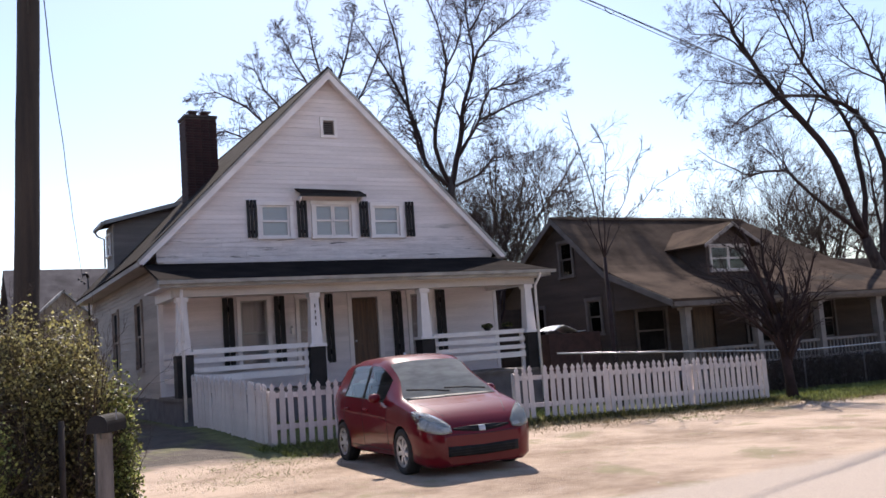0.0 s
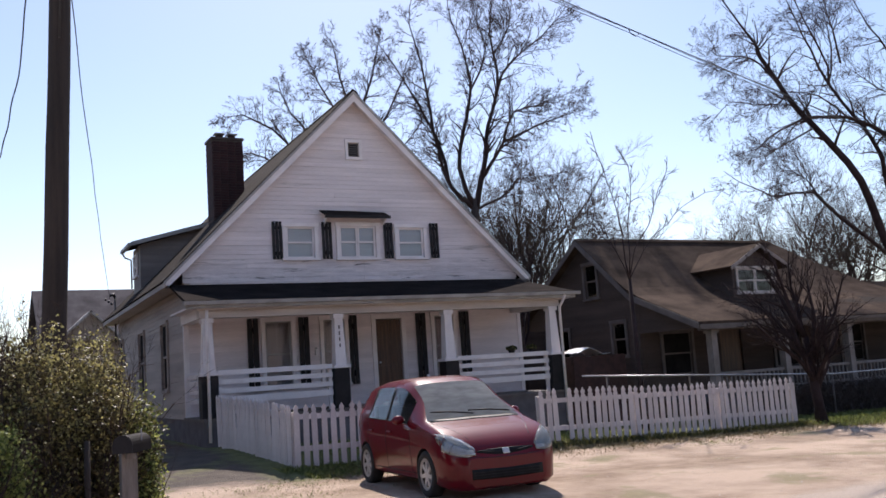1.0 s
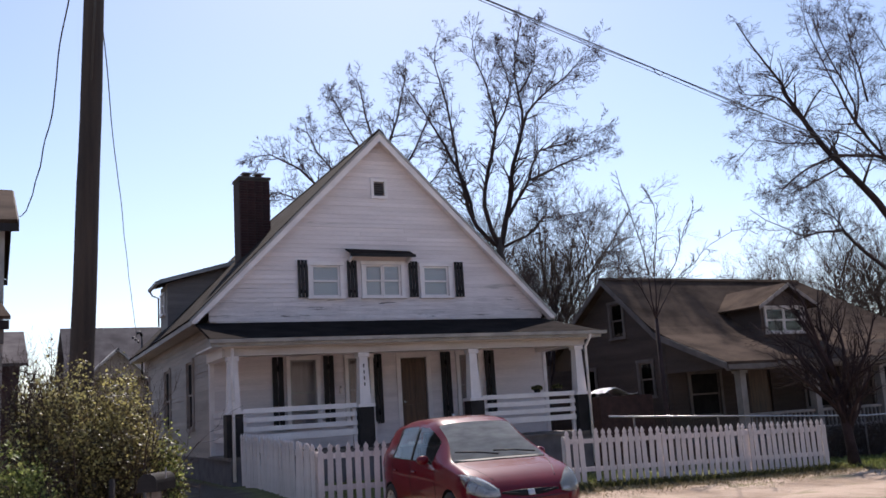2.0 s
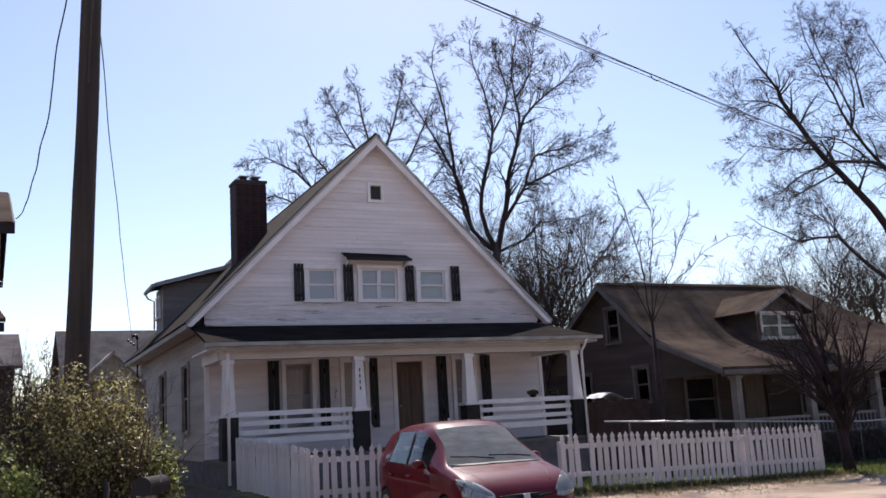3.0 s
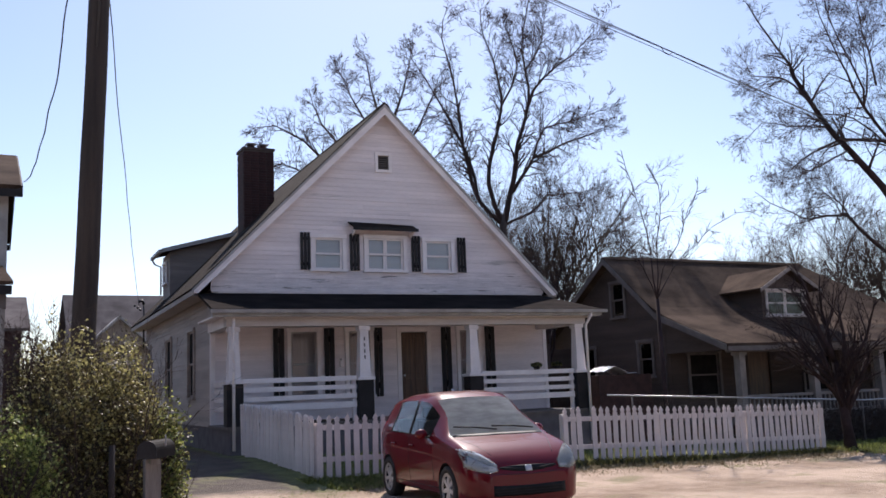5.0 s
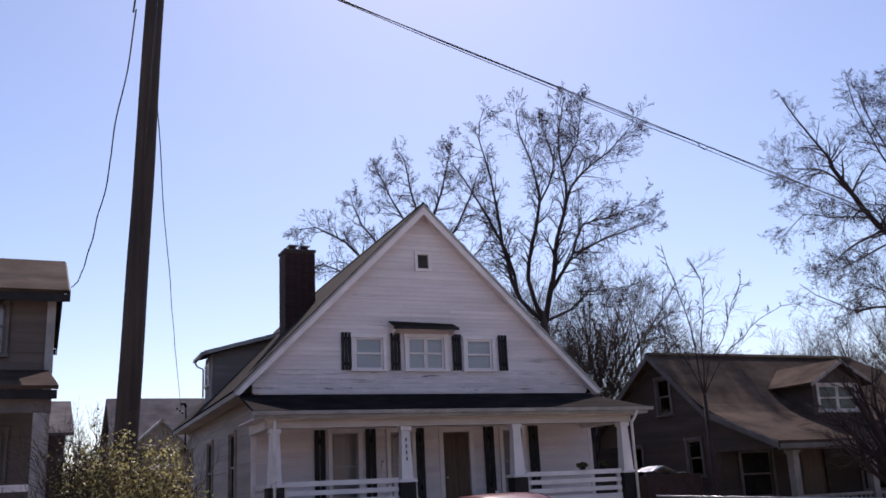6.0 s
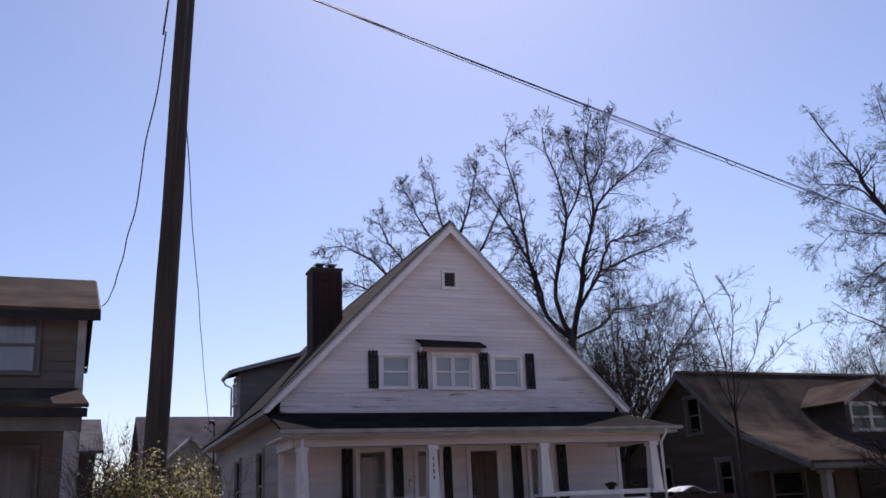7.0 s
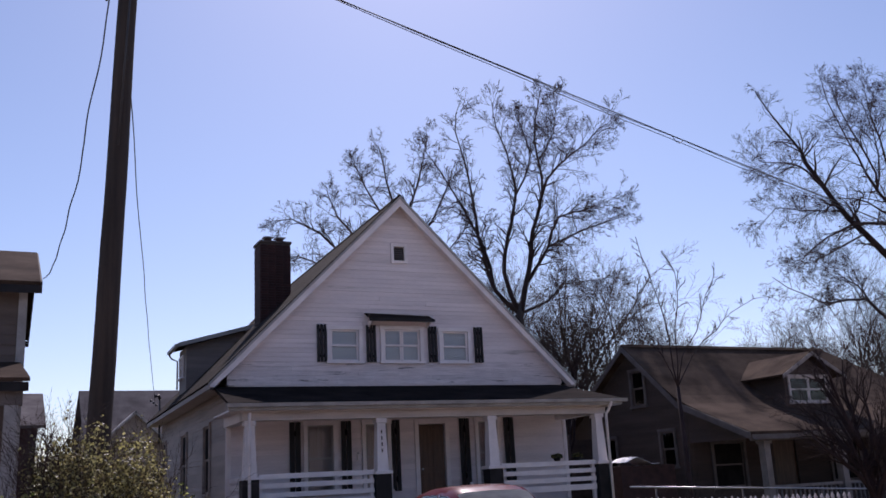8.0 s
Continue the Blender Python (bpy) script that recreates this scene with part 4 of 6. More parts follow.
def far_house(x0, x1, y, depth, ztop, zeave, wall, roof, label, gable=True):
    h = thing("far_house", ((x0 + x1) / 2, y, 0), label, "house")
    part("wall", bx(x0 + 0.3, y + 0.3, -0.3, x1 - 0.3, y + depth - 0.3, zeave), wall, h)
    ym = y + depth / 2
    for e in (y, y + depth):
        part("roof", slab(bmesh.new(), [(x0, e, zeave), (x1, e, zeave), (x1, ym, ztop), (x0, ym, ztop)], 0.12), roof, h)
    for x in (x0 + 0.3, x1 - 0.5):
        part("gable", prism(bmesh.new(), [(x, y + 0.4, zeave - 0.15), (x, y + depth - 0.4, zeave - 0.15), (x, ym, ztop - 0.15)], (0.2, 0, 0)), wall, h)
    g = (x0 + x1) / 2 - 0.9
    if gable:
        part("front_gable", prism(bmesh.new(), [(g - 1.3, y - 0.3, zeave - 0.2), (g + 1.3, y - 0.3, zeave - 0.2), (g, y - 0.3, zeave + 1.0)], (0, 2.2, 0)), wall, h)
    for s in (-1, 1) if gable else ():
        part("gable_roof", slab(bmesh.new(), [(g, y - 0.6, zeave + 1.12), (g, y + 2.2, zeave + 1.12), (g + s * 1.55, y + 2.2, zeave - 0.3), (g + s * 1.55, y - 0.6, zeave - 0.3)], 0.1), M_GREYTRIM, h)
    for k in range(3):
        x = x0 + (x1 - x0) * (k + 0.5) / 3
        w = part("window_frame", bx(x - 0.5, y + 0.24, 1.4, x + 0.5, y + 0.299, 2.8), M_GREYTRIM, h)
        part("pane", bx(x - 0.42, y + 0.22, 1.48, x + 0.42, y + 0.238, 2.72), M_BLACK, w)


far_house(3.6, 9.6, 44, 7, 6.75, 4.3, M_TAN, M_PALEROOF, "small grey-roofed house far behind the drive")
far_house(37.0, 48.0, 30, 7.4, 5.0, 2.7, M_DARKSIDE, M_SHINGLE2, "low brown house farther along the street", False)
far_house(-7.5, 1.75, 37, 8, 5.95, 4.4, M_BRICK, M_PALEROOF, "dark red brick house behind the grey one")


# plain unseen houses behind the camera close the near side of the street
# added to block low sky and bounce warm light into the shade
for x_ in (-26, -9, 8, 25):
    far_house(x_, x_ + 13, -18.5, 9, 8.2, 5.4, M_BRICK if x_ % 2 else M_TAN, M_SHINGLE, "unseen plain house added across the street to block sky light")


# ---- fences ----
def picket_mesh(width, height):
    """A board with a pointed head on narrow shoulders."""
    w = width / 2
    ring = [(-w, 0), (w, 0), (w, height - 0.15), (w * 0.55, height - 0.125), (w * 0.95, height - 0.075), (0, height), (-w * 0.95, height - 0.075), (-w * 0.55, height - 0.125), (-w, height - 0.15)]
    bm = prism(bmesh.new(), [(x, 0, z) for x, z in ring], (0, 0.02, 0))
    bmesh.ops.recalc_face_normals(bm, faces=bm.faces)
    me = bpy.data.meshes.new("picket")
    bm.to_mesh(me)
    bm.free()
    me.materials.append(M_PICKET)
    return me


def picket_fence(a, b, step, height, label, rise=0.04, width=0.085, skip=()):
    """Pickets on two rails between posts, from a to b."""
    a, b = Vector(a), Vector(b)
    run = b - a
    way = run.normalized()
    turn = math.atan2(way.y, way.x)
    f = thing("picket_fence", (a.x, a.y, ground_z(a.x, a.y)), label, "fence", "white picket fences")
    inv = f.matrix_basis.inverted()
    me = picket_mesh(width, height)
    rnd = random.Random(int(a.x * 100 + b.y * 10))
    n = int(run.length / step)
    for i in range(n + 1):
        if i in skip:
            continue
        p = a + way * (i * step + rnd.uniform(-0.008, 0.008))
        ob = new("picket", me)
        ob.parent = f
        z = ground_z(p.x, p.y) + rise + rnd.uniform(-0.015, 0.015)
        ob.matrix_basis = inv @ Matrix.Translation((p.x, p.y, z)) @ Matrix.Rotation(turn, 4, "Z") @ Matrix.Rotation(radians(rnd.gauss(0, 0.7)), 4, "Y") @ Matrix.Rotation(radians(rnd.gauss(0, 0.8)), 4, "X")
    side = Vector((-way.y, way.x))
    for hgt in (0.26, 0.80):
        p, q = a + side * 0.022, b + side * 0.022
        z0, z1 = ground_z(a.x, a.y) + rise + hgt, ground_z(b.x, b.y) + rise + hgt
        ring = [(p.x, p.y, z0), (p.x + side.x * 0.04, p.y + side.y * 0.04, z0), (p.x + side.x * 0.04, p.y + side.y * 0.04, z0 + 0.09), (p.x, p.y, z0 + 0.09)]
        part("rail", prism(bmesh.new(), ring, (run.x, run.y, z1 - z0)), M_PICKET, f)
    m = max(1, round(run.length / 2.3))
    for i in range(m + 1):
        p = a + run * (i / m) + side * 0.115
        z = ground_z(p.x, p.y)
        part("post", bx(p.x - 0.045, p.y - 0.045, z - 0.2, p.x + 0.045, p.y + 0.045, z + height - 0.1, bevel=0.006), M_PICKET, f)
    return f


picket_fence((5.32, 15.5), (8.3, 15.48), 0.172, 1.06, "white picket fence with pointed boards along the yard", width=0.1)
picket_fence((4.98, 19.4), (5.25, 15.6), 0.105, 1.05, "white picket fence running back to the porch", width=0.09)
picket_fence((10.3, 15.35), (17.3, 15.3), 0.168, 1.08, "weathered white picket fence above a weedy verge", width=0.105, skip=(3,))


def tube_list(name, paths, radius, mat, parent, kind=""):
    v, f = [], []
    for p in paths:
        p = [Vector(q) for q in p]
        tube_data(p, [radius] * len(p), 4, v, f)
    ob = pydata(name, v, f, mat, parent)
    if kind:
        ob["kind"] = kind
    return ob


def chain_link():
    f = thing("chain_link_fence", (13.6, 17.2, -0.1), "galvanised chain-link fence with a top rail", "fence")
    top = lambda x: 1.36 - (x - 12.4) * 0.054 if x < 21 else 0.9
    tube("top_rail", [(x, 17.2, top(x)) for x in (12.7, 17, 21, 32)], 0.02, M_METAL, f)
    for i in range(8):
        x = 13.4 + i * 2.5
        tube("post", [(x, 17.22, -0.4), (x, 17.22, top(x) + 0.02)], 0.022, M_DIMTRIM, f)
    wires = []
    for i in range(230):
        x = 13.4 + i * 0.08
        if x + 1.0 > 32:
            break
        wires.append([(x, 17.195, ground_z(x, 17.2)), (x + 0.9, 17.195, top(x + 0.9))])
        wires.append([(x + 0.9, 17.205, ground_z(x, 17.2)), (x, 17.205, top(x))])
    tube_list("mesh_wire", wires, 0.0011, M_DIMTRIM, f, "stuff")


chain_link()


def covered_crate():
    c = thing("covered_crate", (15.9, 21.2, 0), "dark crate under a crumpled white plastic sheet", "crate")
    part("crate", bx(15.1, 20.8, -0.3, 16.9, 21.9, 1.82, bevel=0.02), material("dark_red_boards", (0.035, 0.015, 0.013), (0.07, 0.03, 0.025), 0.8), c)
    bm = bmesh.new()
    bmesh.ops.create_grid(bm, x_segments=22, y_segments=14, size=0.5)
    for v in bm.verts:
        x, y = v.co.x, v.co.y
        hgt = 0.20 * max(0, 1 - abs(x + 0.15) * 2.2) + 0.035 * noise.noise((x * 9, y * 9, 2))
        v.co = (15.75 + x * 1.15, 21.1 + y * 0.8, 1.86 + hgt - 0.1 * max(0, abs(y) - 0.42))
    r = bmesh.ops.solidify(bm, geom=bm.faces[:], thickness=0.006)
    part("plastic_sheet", bm, material("white_plastic_sheet", (0.7, 0.7, 0.72), (0.85, 0.85, 0.86), 0.35, 4, 30, 0.1), c, "crumpled white plastic sheet", True)


covered_crate()


def flower_box(x):
    p = thing("porch_plant", (x, 19.86, 2.01), "dark potted plant on the porch railing", "potted plant", "plants on the railing")
    bm = bmesh.new()
    bmesh.ops.create_cone(bm, cap_ends=True, segments=12, radius1=0.07, radius2=0.095, depth=0.09, matrix=Matrix.Translation((x, 19.86, 2.056)))
    part("pot", bm, M_BLACK, p)
    rnd = random.Random(int(x * 100))
    v, f = [], []
    for i in range(240):
        a, r = rnd.uniform(0, 6.283), 0.14 * math.sqrt(rnd.random())
        c = Vector((x + r * math.cos(a), 19.86 + r * math.sin(a) * 0.7, 2.09 + rnd.uniform(0, 0.11) * (1 - r * 3)))
        leaf(v, f, c, rnd, 0.065)
    pydata("foliage", v, f, M_LEAF2, p)


def leaf(v, f, c, rnd, size):
    d = Vector((rnd.gauss(0, 1), rnd.gauss(0, 1), rnd.gauss(0.2, 0.8))).normalized()
    s = d.orthogonal().normalized()
    s = (Matrix.Rotation(rnd.uniform(0, 6.28), 3, d) @ s) * size * 0.42
    d = d * size
    n = d.cross(s).normalized() * size * 0.12
    b = len(v)
    v.extend([c - d * 0.5, c + s + n, c + d * 0.5, c - s + n])
    f.extend([(b, b + 1, b + 2), (b, b + 2, b + 3)])


flower_box(12.55)
flower_box(13.15)


# ---- pole, wires, mailbox ----
def utility_pole():
    p = thing("utility_pole", (1.18, 12.82, -0.2), "dark wooden utility pole behind the bush", "utility pole")
    v, f = [], []
    path, rad = [], []
    for i in range(24):
        t = i / 23
        path.append(Vector((1.17 + 0.30 * t + 0.012 * noise.noise((t * 6, 0, 0)), 12.85 + 0.16 * t, -0.3 + 11.0 * t)))
        rad.append(0.168 - 0.042 * t + 0.004 * noise.noise((t * 20, 3, 0)))
    tube_data(path, rad, 18, v, f)
    pydata("pole", v, f, M_POLE, p, smooth=True)
    tube("conduit", [(1.33, 12.72, 6.4), (1.42, 12.76, 8.6), (1.45, 12.8, 10.2)], 0.014, M_CABLE, p)
    tube("riser_cable", [(1.10, 12.72, 8.55), (1.16, 12.74, 9.2), (1.2, 12.8, 10.3)], 0.014, M_CABLE, p)
    part("crossarm", bx(0.6, 12.78, 10.1, 2.5, 12.9, 10.24, bevel=0.01), M_POLE, p)
    return p


utility_pole()


def cable(name, a, b, sag, radius, label, wobble=0.0, n=40):
    a, b = Vector(a), Vector(b)
    path = []
    for i in range(n + 1):
        t = i / n
        q = a.lerp(b, t)
        q.z -= sag * 4 * t * (1 - t)
        if wobble:
            q += Vector((noise.noise((t * 7, 1, 0)), 0, noise.noise((t * 9, 5, 0)))) * wobble * min(1, 8 * t * (1 - t))
        path.append(q)
    ob = tube(name, path, radius, M_CABLE, n=5)
    return tagged(ob, label, "cable", "overhead wires")


STREET_A, STREET_B = (1.5, 12.85, 10.08), (34, 18, 5.93)
cable("overhead_cable", STREET_A, STREET_B, 0.03, 0.012, "black overhead cable along the street")
cable("overhead_cable", (1.5, 12.9, 10.12), (34, 18.1, 5.98), 0.13, 0.008, "thin black overhead wire along the street", 0.05)
cable("overhead_cable", (1.52, 12.8, 10.06), (34, 17.9, 5.9), 0.08, 0.007, "thin black overhead wire along the street", 0.08)
tagged(tube("wire_loop", [(12.8, 14.64, 8.60), (12.86, 14.64, 8.5), (13.0, 14.66, 8.47), (13.1, 14.67, 8.54)], 0.009, M_CABLE, n=5), "small slack loop of wire under the cable", "cable", "overhead wires")
cable("service_drop", (1.14, 12.74, 8.62), (0.74, 19.9, 6.05), 1.0, 0.011, "black service wire sagging to the grey house", 0.06)
cable("service_drop", (1.42, 12.76, 7.75), (4.97, 33.2, 4.88), 0.3, 0.009, "thin service wire running to the white house", 0.03)
cable("far_wire", (1.2, 38.0, 4.25), (4.6, 45.0, 4.2), 0.1, 0.018, "thin far wire between the back houses")


def service_mast():
    m = thing("service_mast", (5.14, 33.2, 4.0), "dark service mast with insulators on the eave", "service mast")
    tube("mast_pipe", [(5.14, 33.2, 3.4), (5.14, 33.2, 4.97)], 0.03, M_CABLE, m)
    tube("weather_head", [(5.14, 33.2, 4.92), (5.08, 33.15, 5.04), (4.96, 33.1, 5.0)], 0.05, M_CABLE, m)
    for k in range(3):
        tube("insulator", [(5.04 - k * 0.09, 33.15, 4.72 + k * 0.07), (4.98 - k * 0.09, 33.15, 4.72 + k * 0.07)], 0.04, M_CABLE, m)


service_mast()


def mailbox():
    m = thing("mailbox", (1.47, 8.9, 0), "dark metal mailbox on a weathered wooden post", "mailbox")
    part("post", bx(1.39, 8.82, -0.2, 1.53, 8.96, 1.12, bevel=0.012), M_POST, m, "weathered grey wooden post")
    part("arm", bx(1.42, 8.72, 1.075, 1.50, 9.10, 1.125, bevel=0.008), M_POST, m)
    bm = bmesh.new()
    ring = [(-0.085, 0)] + [(0.085 * math.cos(a), 0.075 + 0.08 * math.sin(a)) for a in [math.pi - math.pi * i / 10 for i in range(11)]] + [(0.085, 0)]
    turn = Matrix.Translation((1.50, 8.88, 1.13)) @ Matrix.Rotation(radians(-30), 4, "Z")
    prism(bm, [turn @ Vector((x, -0.24, z)) for x, z in ring], turn.to_3x3() @ Vector((0, 0.48, 0)))
    body = part("box_body", bm, material("dull_black_metal", (0.010, 0.009, 0.009), (0.024, 0.021, 0.020), 0.8, 4, 50, 0.2, spec=0.1), m)
    bm = bmesh.new()
    prism(bm, [turn @ Vector((x * 1.05, -0.252, z * 1.03)) for x, z in ring], turn.to_3x3() @ Vector((0, 0.011, 0)))
    part("door", bm, M_BLACK, body)
    part("flag", prism(bmesh.new(), [turn @ Vector((0.092, -0.05, z)) for z in (0.10, 0.20)] + [turn @ Vector((0.092, -0.03, 0.20)), turn @ Vector((0.092, -0.03, 0.10))], turn.to_3x3() @ Vector((0.006, 0, 0))), M_METAL, body)
    return m


mailbox()


def board_fence():
    """Dark boards close the gap between the white house and the bungalow."""
    fence = thing("board_fence", (15.9, 25.5, -0.4), "tall dark brown board fence between the houses", "fence")
    rnd = random.Random(31)
    for z in (0.2, 2.2):
        part("fence_rail", bx(14.16, 25.53, z, 17.74, 25.58, z + 0.09), M_DARKSIDE, fence)
    for i in range(25):
        x = 14.17 + i * 0.143
        part("fence_board", bx(x, 25.5, -0.5, x + 0.137, 25.528, 2.75 + rnd.uniform(-0.02, 0.02)), M_DARKSIDE, fence)


board_fence()
tagged(tube("stake", [(1.22, 9.75, -0.2), (1.22, 9.75, 1.22)], 0.03, M_POLE), "weathered wooden stake in front of the bush", "stake")


# ---- trees ----
def grow(v, f, start, way, length, radius, level, rnd, cfg):
    """One limb with its side branches, down to the twigs."""
    n = 5 if level < 2 else 4 if level < 3 else 3
    path, rad = [start.copy()], [radius]
    d = way.normalized()
    step = length / n
    for i in range(n):
        d = (d + Vector((rnd.gauss(0, 1), rnd.gauss(0, 1), rnd.gauss(0, 1))) * cfg["wander"] + Vector((0, 0, cfg["lift"]))).normalized()
        path.append(path[-1] + d * step)
        rad.append(radius * (1 - 0.72 * (i + 1) / n))
    tube_data(path, rad, 6 if level == 0 else 5 if level == 1 else 3, v, f)
    if level >= cfg["levels"]:
        return
    branch(v, f, path, rad, length, level, rnd, cfg)


def branch(v, f, path, rad, length, level, rnd, cfg, low=0.22):
    for k in range(cfg["kids"][level]):
        t = low + (1 - low) * (k + rnd.random()) / cfg["kids"][level]
        i = min(int(t * (len(path) - 1)), len(path) - 2)
        u = t * (len(path) - 1) - i
        p = path[i].lerp(path[i + 1], u)
        d = (path[i + 1] - path[i]).normalized()
        side = Matrix.Rotation(rnd.uniform(0, 6.283), 3, d) @ d.orthogonal().normalized()
        ang = rnd.uniform(*cfg["angle"])
        w = d * math.cos(ang) + side * math.sin(ang)
        r = (rad[i] * (1 - u) + rad[i + 1] * u) * rnd.uniform(0.45, 0.65)
        grow(v, f, p, w, length * rnd.uniform(*cfg["ratio"]) * (1.2 - 0.6 * t), max(r, cfg["thin"]), level + 1, rnd, cfg)


def tree(name, trunk, radius, limbs, cfg, seed, label, mats, group="bare trees"):
    """trunk: its path; limbs: (start on the trunk 0..1, way, length) for each main limb."""
    rnd = random.Random(seed)
    t = thing(name, trunk[0], label, "tree", group)
    path = [Vector(p) for p in trunk]
    n = len(path)
    rad = [radius * (1.25 if i == 0 else 1 - 0.45 * i / (n - 1)) for i in range(n)]
    v, f = [], []
    tube_data(path, rad, 12, v, f)
    pydata("trunk", v, f, mats[0], t, smooth=True)
    v, f = [], []
    for at, way, length in limbs:
        i = min(int(at * (n - 1)), n - 2)
        p = path[i].lerp(path[i + 1], at * (n - 1) - i)
        grow(v, f, p, Vector(way), length, radius * rnd.uniform(0.34, 0.5), 0, rnd, cfg)
    pydata("crown", v, f, mats[1], t, "bare crown of fine twigs", True)
    return t


def limb_ring(rnd, count, length, out=(0.3, 0.9), at=(0.75, 1.0)):
    return [(rnd.uniform(*at), (math.cos(a) * o, math.sin(a) * o, 1.0), length * rnd.uniform(0.75, 1.1))
            for a, o in ((6.283 * (k + rnd.random() * 0.6) / count, rnd.uniform(*out)) for k in range(count))]


BIG = dict(levels=4, kids=[9, 7, 6, 3], angle=(0.4, 1.05), ratio=(0.38, 0.62), wander=0.13, lift=0.03, thin=0.013)
MID = dict(levels=3, kids=[9, 8, 6], angle=(0.4, 1.05), ratio=(0.36, 0.62), wander=0.13, lift=0.03, thin=0.0082)
FINE = dict(levels=3, kids=[9, 7, 5], angle=(0.3, 0.9), ratio=(0.35, 0.6), wander=0.14, lift=0.05, thin=0.004)

rt = random.Random(11)


def limbed_tree(name, y, trunk, radius, limbs, cfg, length, kids, seed, label, mats, group="bare trees", fan=0.07, low=0.22):
    """A tree whose main limbs are known: each is a run of (x, z) at the depth y, that swings nearer or farther on its way out."""
    rnd = random.Random(seed)
    t = thing(name, (trunk[0][0], y, trunk[0][1]), label, "tree", group)
    n = len(trunk)
    v, f = [], []
    tube_data([Vector((x, y, z)) for x, z in trunk], [radius * (1.25 if i == 0 else 1 - 0.4 * i / (n - 1)) for i in range(n)], 12, v, f)
    pydata("trunk", v, f, mats[0], t, smooth=True)
    v, f, grown = [], [], []
    for run, r in limbs:
        swing, k0, path = rnd.uniform(-fan, fan), 1.0, []
        # a side limb springs from the nearest point of those before it
        near = min(grown, key=lambda g: math.hypot(g[0] - run[0][0], g[1] - run[0][1]), default=None)
        if near and math.hypot(near[0] - run[0][0], near[1] - run[0][1]) < 1.0:
            run, k0 = [near[:2], *run[1:]], near[2]
        for i, (x, z) in enumerate(run):
            k = k0 + swing * (i / (len(run) - 1)) ** 1.3
            path.append(Vector((x * k, y * k, 1.65 + (z - 1.65) * k)))
            grown.append((x, z, k))
        fine = [path[0]]
        for i, (p, q) in enumerate(zip(path, path[1:])):
            jog = Vector((rnd.gauss(0, 1), rnd.gauss(0, 1), rnd.gauss(0, 1))) * (q - p).length * 0.03
            ends = path[max(i - 1, 0)] + path[min(i + 2, len(path) - 1)]
            fine += [(p + q) * 0.5625 - ends * 0.0625 + jog, q]
        rad = [max(r * 0.78 * (1 - 0.9 * i / (len(fine) - 1)), cfg["thin"]) for i in range(len(fine))]
        tube_data(fine, rad, 7, v, f)
        branch(v, f, fine, rad, length, 0, rnd, dict(cfg, kids=[kids, *cfg["kids"][1:]]), low=low)
    pydata("crown", v, f, mats[1], t, "bare crown of fine twigs", True)
    return t


CROWN = dict(BIG, kids=[0, 5, 4, 3], angle=(0.4, 1.05), ratio=(0.42, 0.72), wander=0.14, lift=0.02, thin=0.0082)
limbed_tree("bare_tree", 36, [(21.9, -0.3), (21.7, 4.0), (21.3, 8.2), (21.4, 9.4)], 0.27,
    [([(21.4, 8.9), (21.8, 10.3), (22.2, 11.6), (22.4, 12.9), (23.1, 14.8), (23.0, 16.5), (23.0, 18.5), (23.5, 20.4)], 0.19),
     ([(21.8, 9.7), (22.4, 11.1), (23.2, 12.2), (25.1, 13.1), (26.5, 13.6), (28.2, 14.2)], 0.13),
     ([(22.6, 12.1), (23.9, 13.7), (25.5, 14.2), (27.8, 15.3)], 0.09),
     ([(21.3, 9.2), (20.7, 10.8), (21.0, 12.4), (21.6, 14.6), (21.5, 15.7), (20.8, 17.9), (20.7, 19.2)], 0.15)] + [
     ([(21.1, 9.1), (20.2, 9.9), (19.7, 11.5), (19.4, 13.4), (19.1, 15.5), (18.6, 17.4), (18.9, 18.9)], 0.14),
     ([(20.9, 9.6), (20.0, 11.0), (19.0, 13.3), (17.7, 15.4), (16.9, 16.4)], 0.13),
     ([(23.1, 15.0), (24.1, 16.3), (25.9, 17.7), (27.7, 19.6)], 0.09),
     ([(21.6, 9.3), (22.8, 9.5), (23.8, 10.4), (25.1, 10.6), (27.5, 11.1)], 0.09),
     ([(23.1, 16.5), (24.0, 18.0), (24.5, 20.2)], 0.07),
     ([(21.6, 14.9), (22.6, 16.7), (21.9, 18.7)], 0.07)],
    CROWN, 2.35, 30, 21, "tall bare tree rising behind the white house", (M_BARK, M_TWIG))
limbed_tree("bare_tree", 41, [(17.2, -0.3), (17.0, 4.6), (17.3, 10.2)], 0.3,
    [([(17.3, 10.0), (17.2, 12.9), (17.4, 15.5), (17.0, 17.3), (16.4, 18.6)], 0.14),
     ([(17.4, 12.3), (18.4, 15.3), (19.2, 17.8), (19.5, 19.9)], 0.12),
     ([(17.0, 11.1), (15.6, 12.8), (14.5, 14.4), (13.9, 16.1)], 0.12),
     ([(16.7, 10.8), (15.0, 12.2), (13.6, 13.5), (12.2, 14.1), (11.1, 13.9)], 0.12),
     ([(16.4, 10.6), (14.1, 11.6), (12.5, 12.3), (11.5, 12.0)], 0.1),
     ([(17.5, 11.7), (19.7, 14.8), (21.1, 18.0)], 0.12),
     ([(17.3, 14.0), (16.0, 16.0), (15.3, 17.4)], 0.08),
     ([(17.4, 10.6), (19.8, 12.4), (21.9, 15.0)], 0.1)],
    CROWN, 1.95, 26, 22, "wide bare tree behind the chimney of the white house", (M_BARK, M_TWIG))
